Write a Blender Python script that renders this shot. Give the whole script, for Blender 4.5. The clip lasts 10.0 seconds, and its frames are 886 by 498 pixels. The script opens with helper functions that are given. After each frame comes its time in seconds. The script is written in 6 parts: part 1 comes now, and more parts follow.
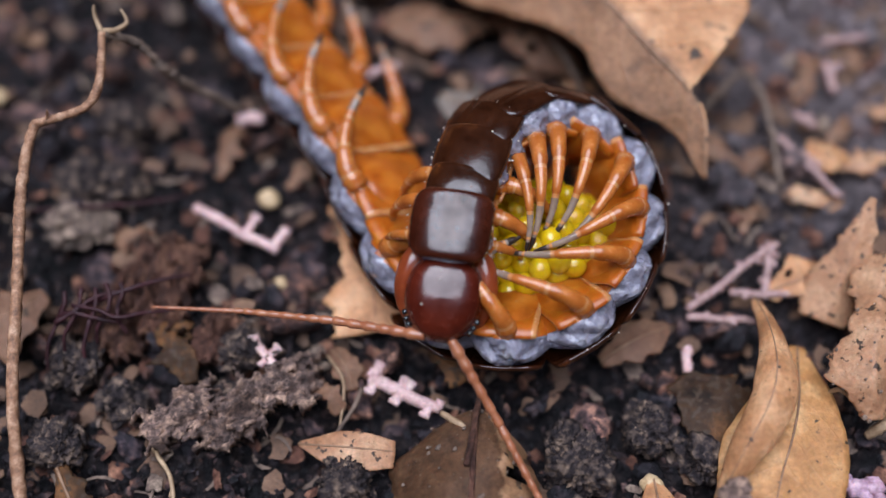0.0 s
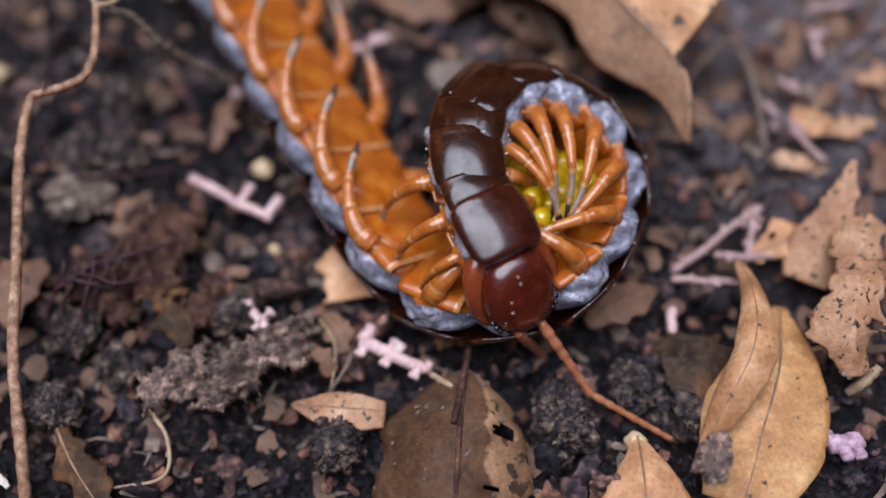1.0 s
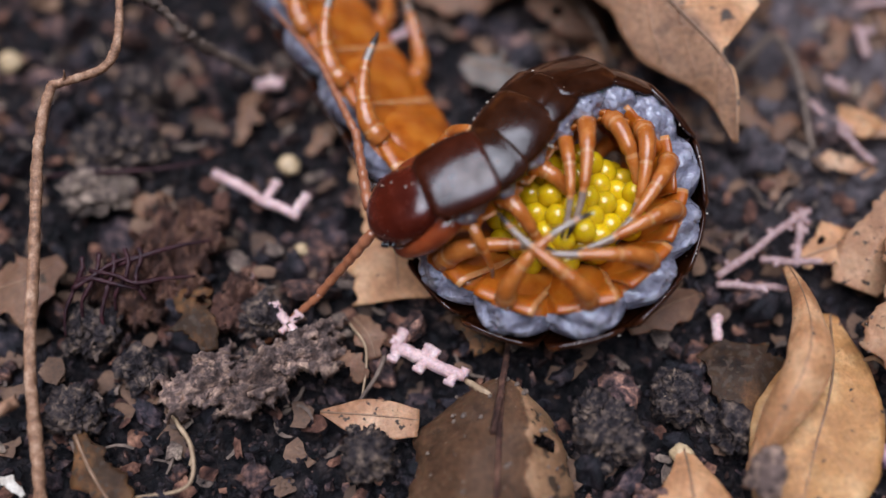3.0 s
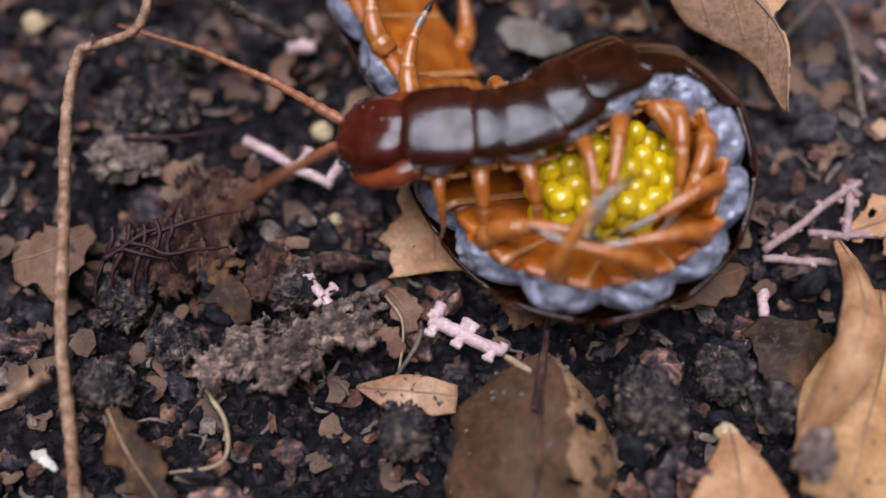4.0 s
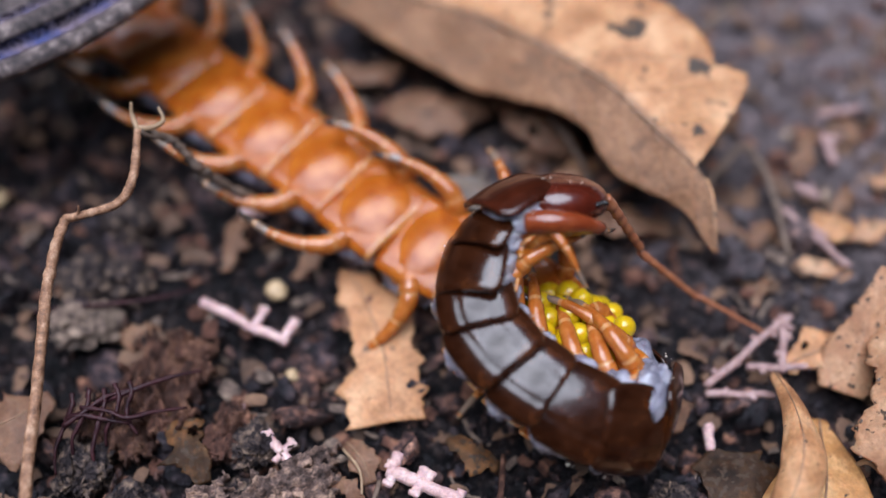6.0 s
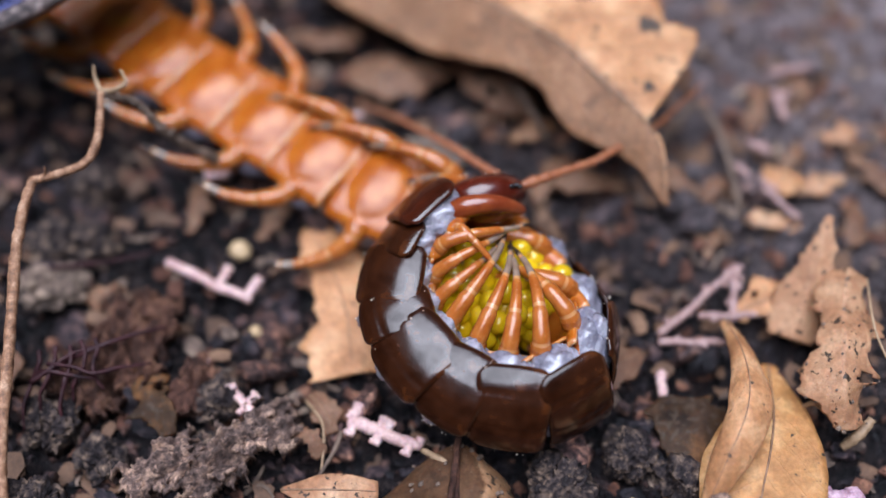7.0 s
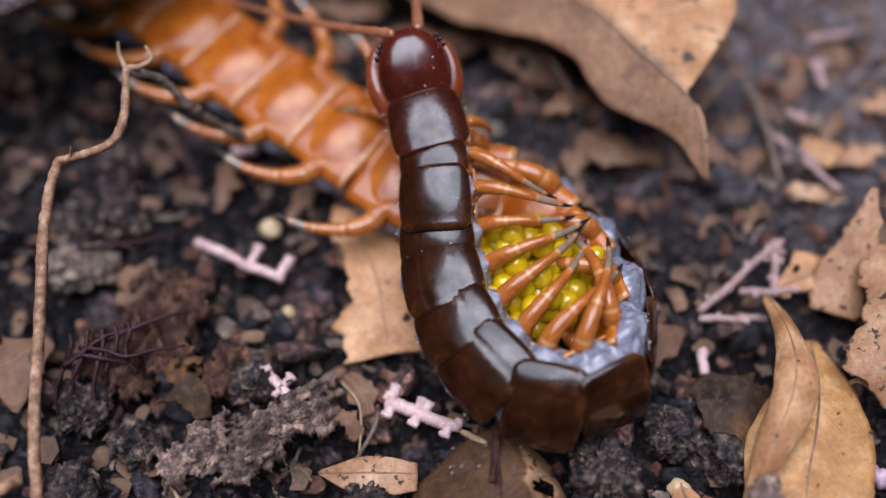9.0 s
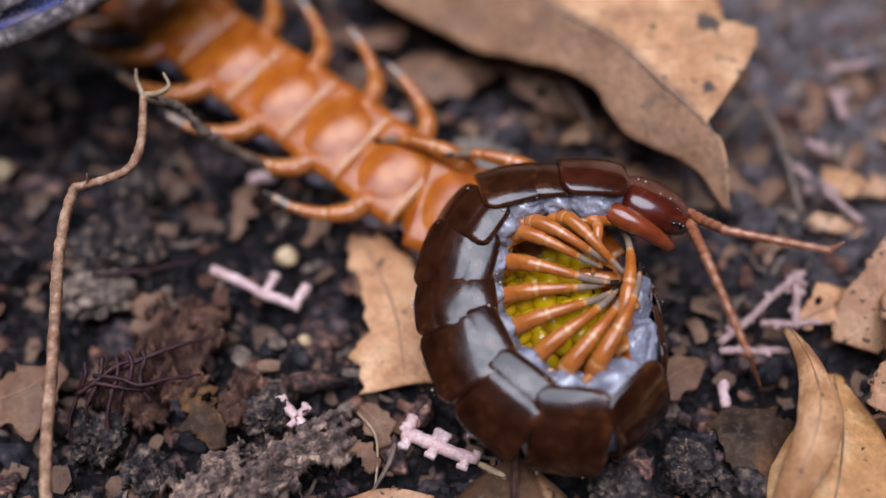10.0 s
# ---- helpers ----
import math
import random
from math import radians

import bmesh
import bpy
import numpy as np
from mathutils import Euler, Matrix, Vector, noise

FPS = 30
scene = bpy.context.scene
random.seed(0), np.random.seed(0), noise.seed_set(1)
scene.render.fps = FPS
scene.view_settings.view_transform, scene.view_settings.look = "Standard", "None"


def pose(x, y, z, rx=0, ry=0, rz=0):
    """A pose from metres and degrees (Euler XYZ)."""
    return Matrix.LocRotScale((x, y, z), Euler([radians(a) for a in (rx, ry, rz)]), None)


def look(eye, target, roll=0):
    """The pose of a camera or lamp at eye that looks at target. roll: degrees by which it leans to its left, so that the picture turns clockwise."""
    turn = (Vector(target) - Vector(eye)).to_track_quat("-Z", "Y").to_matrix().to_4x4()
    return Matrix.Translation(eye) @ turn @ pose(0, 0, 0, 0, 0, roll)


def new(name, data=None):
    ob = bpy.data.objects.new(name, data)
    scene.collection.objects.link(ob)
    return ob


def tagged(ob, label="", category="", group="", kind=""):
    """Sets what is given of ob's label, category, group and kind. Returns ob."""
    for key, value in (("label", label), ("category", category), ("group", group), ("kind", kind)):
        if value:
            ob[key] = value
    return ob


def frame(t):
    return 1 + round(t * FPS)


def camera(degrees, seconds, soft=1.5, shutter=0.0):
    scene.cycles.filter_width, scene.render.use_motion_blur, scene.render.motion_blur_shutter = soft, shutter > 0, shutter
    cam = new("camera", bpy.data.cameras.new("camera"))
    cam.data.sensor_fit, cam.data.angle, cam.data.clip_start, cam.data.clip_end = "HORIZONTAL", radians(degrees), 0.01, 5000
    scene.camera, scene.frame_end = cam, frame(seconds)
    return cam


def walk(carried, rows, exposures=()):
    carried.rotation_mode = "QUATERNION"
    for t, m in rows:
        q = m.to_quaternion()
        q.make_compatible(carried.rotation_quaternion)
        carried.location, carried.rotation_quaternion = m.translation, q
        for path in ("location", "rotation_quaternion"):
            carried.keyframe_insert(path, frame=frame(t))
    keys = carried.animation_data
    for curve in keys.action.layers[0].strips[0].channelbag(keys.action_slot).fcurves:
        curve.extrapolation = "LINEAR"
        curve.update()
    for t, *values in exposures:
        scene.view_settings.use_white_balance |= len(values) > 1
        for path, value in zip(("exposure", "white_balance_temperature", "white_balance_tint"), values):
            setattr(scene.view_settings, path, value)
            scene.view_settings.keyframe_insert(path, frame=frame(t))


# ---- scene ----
# camera: a hand-held close-up with a shallow field of focus
cam = camera(46.1, 10.0, soft=1.5)
cam.data.dof.use_dof = True
cam.data.dof.focus_distance = 0.1035
cam.data.dof.aperture_fstop = 6.0
PATH = [
    (0, (0.03501, 0.02732, 0.10499), (0.03581, 0.03616, 0.08707), -0.1),
    (0.5, (0.03724, 0.02393, 0.10509), (0.03789, 0.03282, 0.08719), -1.3),
    (1, (0.03769, 0.02363, 0.10598), (0.03816, 0.03232, 0.08798), -2.5),
    (1.5, (0.03853, 0.02496, 0.10631), (0.03919, 0.03348, 0.08823), -1.5),
    (2, (0.03687, 0.02580, 0.10664), (0.03742, 0.03438, 0.08858), -2.1),
    (2.2, (0.03661, 0.02746, 0.10751), (0.03714, 0.03564, 0.08927), -2.1),
    (3.3, (0.03230, 0.02614, 0.10058), (0.03293, 0.03490, 0.08261), -0.7),
    (3.5, (0.03213, 0.02708, 0.10086), (0.03247, 0.03542, 0.08268), -2.4),
    (4, (0.03090, 0.02958, 0.10000), (0.03120, 0.03743, 0.08161), -2.4),
    (4.5, (0.02887, 0.03181, 0.09914), (0.02945, 0.04076, 0.08126), -1.0),
    (5, (0.03230, 0.03071, 0.09694), (0.03385, 0.04045, 0.07954), 2.0),
    (5.2, (0.03421, 0.03158, 0.09815), (0.03532, 0.04181, 0.08100), -1.0),
    (6.3, (0.03101, 0.02659, 0.10480), (0.03244, 0.03676, 0.08764), -0.0),
    (6.5, (0.03187, 0.02560, 0.10478), (0.03317, 0.03567, 0.08755), -0.8),
    (7, (0.03438, 0.02343, 0.10468), (0.03591, 0.03341, 0.08742), -0.1),
    (7.5, (0.03542, 0.02284, 0.10478), (0.03704, 0.03270, 0.08746), 0.1),
    (8, (0.03473, 0.02210, 0.10295), (0.03632, 0.03184, 0.08555), -0.1),
    (8.5, (0.03409, 0.02401, 0.10311), (0.03565, 0.03339, 0.08551), 0.1),
    (9, (0.03144, 0.02640, 0.10346), (0.03279, 0.03578, 0.08586), -1.1),
    (9.5, (0.03074, 0.02807, 0.10350), (0.03189, 0.03769, 0.08600), -2.1),
    (10, (0.03032, 0.02733, 0.10277), (0.03162, 0.03717, 0.08541), -1.3),
]
walk(cam, [(t, look(eye, target, roll)) for t, eye, target, roll in PATH],
     exposures=[(0, 0.25), (3.5, 0.17), (4.5, 0.18), (5.2, 0.28), (6.5, 0.45), (7.5, 0.49), (8.5, 0.32), (10, 0.23)])

# ---- light: open shade under a pale sky, soft sun through leaves ----
world = bpy.data.worlds.new("world")
scene.world = world
world.use_nodes = True
wn = world.node_tree.nodes
sky = wn.new("ShaderNodeTexSky")
sky.sky_type = "NISHITA"
sky.sun_disc = False
sky.dust_density, sky.air_density, sky.ozone_density = 1.0, 1.6, 5.0
sky.sun_elevation, sky.sun_rotation = radians(84), radians(-53)
world.node_tree.links.new(sky.outputs[0], wn["Background"].inputs[0])
wn["Background"].inputs[1].default_value = 0.08
sun = new("sun", bpy.data.lights.new("sun", "SUN"))
sun.data.energy, sun.data.angle, sun.data.color = 4.9, radians(58), (0.77, 0.848, 1.0)
sun.matrix_world = look((0.0, 0.0, 1.0), (0.08, -0.06, 0.0))
scene.view_settings.exposure = 0.2

MM = 0.001
rnd = random.Random(7)


# ---- materials ----
def node_mat(name):
    m = bpy.data.materials.new(name)
    m.use_nodes = True
    nt = m.node_tree
    return m, nt, nt.nodes["Principled BSDF"]


def ramp(nt, fac, stops):
    r = nt.nodes.new("ShaderNodeValToRGB")
    el = r.color_ramp.elements
    while len(el) < len(stops):
        el.new(0.5)
    for e, (p, c) in zip(el, stops):
        e.position, e.color = p, (*c, 1)
    nt.links.new(fac, r.inputs[0])
    return r.outputs[0]


def noise_out(nt, size, detail=4.0, rough=0.6, coord="Object", stretch=None):
    """Noise whose features are about size millimetres."""
    tc = nt.nodes.new("ShaderNodeTexCoord")
    n = nt.nodes.new("ShaderNodeTexNoise")
    n.inputs["Scale"].default_value = 1.0 / (size * MM)
    n.inputs["Detail"].default_value, n.inputs["Roughness"].default_value = detail, rough
    vec = tc.outputs[coord]
    if stretch:
        mp = nt.nodes.new("ShaderNodeMapping")
        mp.inputs["Scale"].default_value = stretch
        nt.links.new(vec, mp.inputs[0])
        vec = mp.outputs[0]
    nt.links.new(vec, n.inputs["Vector"])
    return n.outputs["Fac"]


def mix(nt, fac, a, b, kind="MIX"):
    n = nt.nodes.new("ShaderNodeMix")
    n.data_type, n.blend_type = "RGBA", kind
    for sock, v in ((n.inputs[0], fac), (n.inputs[6], a), (n.inputs[7], b)):
        if isinstance(v, (int, float)):
            sock.default_value = v
        elif isinstance(v, tuple):
            sock.default_value = (*v, 1)
        else:
            nt.links.new(v, sock)
    return n.outputs[2]


def bump(nt, b, height, dist, strength=1.0, base=None):
    n = nt.nodes.new("ShaderNodeBump")
    n.inputs["Distance"].default_value, n.inputs["Strength"].default_value = dist * MM, strength
    nt.links.new(height, n.inputs["Height"])
    if base is not None:
        nt.links.new(base, n.inputs["Normal"])
    nt.links.new(n.outputs[0], b.inputs["Normal"])
    return n.outputs[0]


def surface(name, stops, size, rough=0.5, grain=0.4, relief=0.1, sss=0.0, coat=0.0, spec=0.5, vary=0.0, deep=0.62, stretch=None, sss_radius=(1.0, 0.4, 0.15), coat_rough=0.08, coat_ior=1.5):
    """Colour from noise at two scales, with fine relief; sizes in millimetres."""
    m, nt, b = node_mat(name)
    big = noise_out(nt, size, 3.0, 0.55, stretch=stretch)
    fine = noise_out(nt, grain, 5.0, 0.65, stretch=stretch)
    col = ramp(nt, big, stops)
    dark = ramp(nt, fine, [(0.3, (deep,) * 3), (0.7, (1.75 - deep,) * 3)])
    col = mix(nt, 0.8, col, dark, "MULTIPLY")
    if vary:
        info = nt.nodes.new("ShaderNodeObjectInfo")
        tone = ramp(nt, info.outputs["Random"], [(0.0, (1 - vary,) * 3), (1.0, (1 + vary,) * 3)])
        col = mix(nt, 1.0, col, tone, "MULTIPLY")
    nt.links.new(col, b.inputs["Base Color"])
    rr = ramp(nt, fine, [(0.25, (rough * 0.75,) * 3), (0.8, (min(1, rough * 1.3),) * 3)])
    nt.links.new(rr, b.inputs["Roughness"])
    b.inputs["Specular IOR Level"].default_value = spec
    if sss:
        b.inputs["Subsurface Weight"].default_value = sss
        b.inputs["Subsurface Radius"].default_value = sss_radius
        b.inputs["Subsurface Scale"].default_value = 0.8 * MM
    if coat:
        nt.links.new(ramp(nt, big, [(0.36, (coat * 0.35,) * 3), (0.58, (coat,) * 3)]), b.inputs["Coat Weight"])
        b.inputs["Coat Weight"].default_value, b.inputs["Coat Roughness"].default_value, b.inputs["Coat IOR"].default_value = coat, coat_rough, coat_ior
    if relief:
        bump(nt, b, fine, relief)
    return m




def soil_mat(name, island, tone=1.0, cool=1.08):
    """Moist humus: near-black to brown grains, crevice shade and violet sky sheen put into the colour, drier and paler
    earth in one corner.
    """
    m, nt, b = node_mat(name)
    L = nt.links
    big = noise_out(nt, 7.0, 4.0, 0.6)
    mid = noise_out(nt, 1.3, 5.0, 0.65)
    fine = noise_out(nt, 0.3, 4.0, 0.7)
    # low grains go near-black: crevice shade painted into the colour
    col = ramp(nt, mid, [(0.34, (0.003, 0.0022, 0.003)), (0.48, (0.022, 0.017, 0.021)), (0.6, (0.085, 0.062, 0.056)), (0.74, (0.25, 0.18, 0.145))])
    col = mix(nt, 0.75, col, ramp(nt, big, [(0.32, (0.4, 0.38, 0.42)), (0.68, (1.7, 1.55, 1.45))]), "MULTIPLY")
    # cool above 1 tints the colour to stand in for blue sky sheen
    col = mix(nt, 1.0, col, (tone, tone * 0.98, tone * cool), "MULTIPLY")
    if island:
        geo = nt.nodes.new("ShaderNodeNewGeometry")
        col = mix(nt, 1.0, col, ramp(nt, geo.outputs["Random Per Island"], [(0.0, (0.3, 0.3, 0.38)), (0.4, (0.8, 0.78, 0.86)), (0.6, (2.2, 1.4, 0.9)), (0.75, (1.3, 1.2, 1.25)), (0.9, (2.6, 2.1, 1.8)), (0.98, (4.0, 2.9, 2.1))]), "MULTIPLY")
    tc = nt.nodes.new("ShaderNodeTexCoord")
    far = nt.nodes.new("ShaderNodeVectorMath"); far.operation = "DISTANCE"
    L.new(tc.outputs["Object"], far.inputs[0]); far.inputs[1].default_value = (0.135, 0.15, 0.0)
    wav = nt.nodes.new("ShaderNodeMath"); wav.operation = "MULTIPLY_ADD"
    L.new(big, wav.inputs[0]); wav.inputs[1].default_value = 0.03
    L.new(far.outputs["Value"], wav.inputs[2])
    dry = nt.nodes.new("ShaderNodeMapRange")
    L.new(wav.outputs[0], dry.inputs[0])
    dry.inputs[1].default_value, dry.inputs[2].default_value, dry.inputs[3].default_value, dry.inputs[4].default_value = 0.045, 0.12, 0.85, 0.0
    col = mix(nt, dry.outputs[0], col, mix(nt, 1.0, (0.34, 0.265, 0.27), ramp(nt, mid, [(0.3, (0.5,) * 3), (0.7, (1.35,) * 3)]), "MULTIPLY"))
    L.new(col, b.inputs["Base Color"])
    L.new(ramp(nt, fine, [(0.3, (0.38,) * 3), (0.7, (0.75,) * 3)]), b.inputs["Roughness"])
    b.inputs["Specular IOR Level"].default_value = 0.4 if island else 0.2
    n1 = bump(nt, b, mid, 0.3)
    bump(nt, b, fine, 0.3, 1.0, n1)
    return m


# sheet under the crumbs, darkened in colour for the shade between them
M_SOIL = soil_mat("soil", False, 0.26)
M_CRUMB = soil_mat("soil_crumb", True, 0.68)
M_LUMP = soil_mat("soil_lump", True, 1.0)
M_HUMUS = soil_mat("humus_clod", False, 1.75, 0.84)
M_CLOD = surface("pale_clod", [(0.32, (0.1, 0.066, 0.055)), (0.5, (0.33, 0.22, 0.17)), (0.7, (0.7, 0.49, 0.36))], 2.0, 0.7, 0.3, 0.9, deep=0.3, vary=0.3)
M_BARK = surface("dark_bark", [(0.3, (0.026, 0.01, 0.008)), (0.5, (0.12, 0.05, 0.034)), (0.66, (0.31, 0.145, 0.09)), (0.8, (0.48, 0.27, 0.17))], 2.0, 0.6, 0.4, 0.6, deep=0.35, spec=0.3, vary=0.35)
M_STRIP = surface("grey_bark", [(0.32, (0.06, 0.038, 0.033)), (0.48, (0.21, 0.132, 0.11)), (0.62, (0.48, 0.3, 0.22)), (0.76, (0.7, 0.46, 0.33))], 1.4, 0.6, 0.35, 0.5, deep=0.35, spec=0.3, vary=0.15)
M_FLAKE = surface("brown_flake", [(0.3, (0.06, 0.03, 0.018)), (0.55, (0.17, 0.085, 0.048)), (0.8, (0.36, 0.2, 0.12))], 6.0, 0.6, 0.3, 0.2, deep=0.45)
M_TWIG = surface("twig_skin", [(0.3, (0.15, 0.065, 0.034)), (0.52, (0.37, 0.18, 0.098)), (0.75, (0.62, 0.38, 0.25))], 1.0, 0.6, 0.25, 0.12)
M_GREYTWIG = surface("grey_twig_skin", [(0.3, (0.07, 0.045, 0.035)), (0.55, (0.17, 0.11, 0.08)), (0.8, (0.3, 0.2, 0.15))], 1.2, 0.7, 0.25, 0.15)
M_RIB = surface("leaf_rib", [(0.3, (0.17, 0.085, 0.045)), (0.7, (0.34, 0.19, 0.11))], 1.5, 0.6, 0.3, 0.05)
M_FIBRE = surface("root_fibre", [(0.3, (0.016, 0.0045, 0.007)), (0.7, (0.06, 0.017, 0.02))], 1.5, 0.5, 0.3, 0.05, spec=0.25)
M_PALEFIBRE = surface("pale_fibre", [(0.3, (0.24, 0.14, 0.075)), (0.7, (0.5, 0.33, 0.2))], 1.5, 0.6, 0.3, 0.05)
M_PINK = surface("dry_flower", [(0.3, (0.5, 0.28, 0.27)), (0.6, (0.72, 0.47, 0.44)), (0.85, (0.85, 0.66, 0.6))], 1.0, 0.55, 0.3, 0.08, sss=0.15)
M_DULLPINK = surface("weathered_flower", [(0.3, (0.26, 0.14, 0.125)), (0.6, (0.44, 0.27, 0.25)), (0.85, (0.6, 0.42, 0.39))], 1.0, 0.6, 0.3, 0.1, sss=0.1)
M_PURPLE = surface("petal", [(0.3, (0.3, 0.15, 0.2)), (0.6, (0.55, 0.35, 0.42)), (0.85, (0.7, 0.5, 0.55))], 1.0, 0.5, 0.3, 0.06, sss=0.15)
M_PEBBLE = surface("pebble", [(0.3, (0.42, 0.26, 0.13)), (0.7, (0.68, 0.48, 0.28))], 1.0, 0.5, 0.3, 0.05)
M_SHELL = surface("tergite_shell", [(0.3, (0.016, 0.004, 0.0015)), (0.55, (0.036, 0.0095, 0.0035)), (0.78, (0.11, 0.03, 0.007))], 3.2, 0.18, 0.8, 0.05, coat=0.9, coat_rough=0.12, coat_ior=1.49, spec=0.2, deep=0.78)
M_HEAD = surface("head_shell", [(0.3, (0.046, 0.0055, 0.0026)), (0.7, (0.1, 0.013, 0.0055))], 3.0, 0.25, 0.8, 0.03, coat=0.9, coat_rough=0.14, coat_ior=1.48, spec=0.3, deep=0.78)
M_NECK = surface("neck_shell", [(0.3, (0.026, 0.0048, 0.002)), (0.7, (0.062, 0.0115, 0.0045))], 3.0, 0.22, 0.8, 0.03, coat=0.9, coat_rough=0.13, coat_ior=1.48, spec=0.25, deep=0.78)
M_CLAW = surface("claw_shell", [(0.3, (0.17, 0.026, 0.009)), (0.7, (0.29, 0.06, 0.017))], 2.0, 0.2, 0.6, 0.01, coat=0.5, sss=0.2, deep=0.86)
M_BELLY = surface("belly_plate", [(0.3, (0.27, 0.05, 0.003)), (0.52, (0.43, 0.105, 0.008)), (0.75, (0.54, 0.17, 0.02))], 2.6, 0.34, 0.6, 0.03, coat=0.6, coat_rough=0.16, sss=0.3, spec=0.25, deep=0.85)
M_FLANK = surface("flank_skin", [(0.3, (0.12, 0.107, 0.14)), (0.5, (0.26, 0.24, 0.3)), (0.7, (0.5, 0.47, 0.54))], 2.4, 0.2, 0.8, 0.5, coat=1.0, coat_rough=0.1, coat_ior=1.6, sss=0.1, deep=0.75)
M_LEG = surface("leg_skin", [(0.25, (0.32, 0.075, 0.009)), (0.6, (0.48, 0.145, 0.028)), (0.85, (0.64, 0.26, 0.08))], 1.6, 0.24, 0.4, 0.015, coat=0.4, sss=0.35, deep=0.86)
M_JOINT = surface("joint_skin", [(0.25, (0.44, 0.15, 0.045)), (0.7, (0.6, 0.28, 0.11))], 1.2, 0.25, 0.4, 0.01, coat=0.4, sss=0.3, deep=0.86)
M_SHIN = surface("leg_shin", [(0.25, (0.17, 0.1, 0.066)), (0.7, (0.31, 0.215, 0.16))], 1.2, 0.15, 0.4, 0.015, coat=0.8, coat_ior=1.6, sss=0.15, deep=0.86)
M_TIP = surface("leg_tip", [(0.25, (0.012, 0.007, 0.006)), (0.7, (0.04, 0.022, 0.016))], 1.0, 0.35, 0.4, 0.01, spec=0.3)
M_FEELER = surface("antenna_skin", [(0.25, (0.24, 0.07, 0.03)), (0.7, (0.42, 0.155, 0.075))], 1.6, 0.3, 0.3, 0.02, sss=0.15, coat=0.5, coat_rough=0.15, deep=0.86)
M_EYE = surface("eye_black", [(0.3, (0.004, 0.004, 0.005)), (0.7, (0.01, 0.009, 0.01))], 1.0, 0.08, 0.5, 0.0, coat=0.5)
M_SPECK = surface("sand_speck", [(0.3, (0.5, 0.4, 0.32)), (0.7, (0.75, 0.65, 0.55))], 0.6, 0.5, 0.2, 0.02)
M_EGG = surface("egg_skin", [(0.25, (0.58, 0.345, 0.004)), (0.6, (0.7, 0.455, 0.008)), (0.85, (0.8, 0.57, 0.03))], 1.5, 0.16, 0.5, 0.01, coat=0.6, sss=0.6, vary=0.12, sss_radius=(1.0, 0.8, 0.2), deep=0.86)
M_DROP, _nt, _b = node_mat("water_drop")
_b.inputs["Transmission Weight"].default_value, _b.inputs["Roughness"].default_value, _b.inputs["IOR"].default_value = 1.0, 0.02, 1.33


def steel():
    m, nt, b = node_mat("stained_steel")
    big = noise_out(nt, 4.0, 4.0, 0.6)
    fine = noise_out(nt, 0.5, 5.0, 0.7)
    nt.links.new(ramp(nt, big, [(0.35, (0.012, 0.02, 0.07)), (0.52, (0.06, 0.045, 0.06)), (0.7, (0.03, 0.02, 0.016))]), b.inputs["Base Color"])
    nt.links.new(ramp(nt, fine, [(0.45, (0.15,) * 3), (0.65, (0.6,) * 3)]), b.inputs["Roughness"])
    nt.links.new(ramp(nt, fine, [(0.5, (1.0,) * 3), (0.68, (0.2,) * 3)]), b.inputs["Metallic"])
    bump(nt, b, fine, 0.1)
    return m


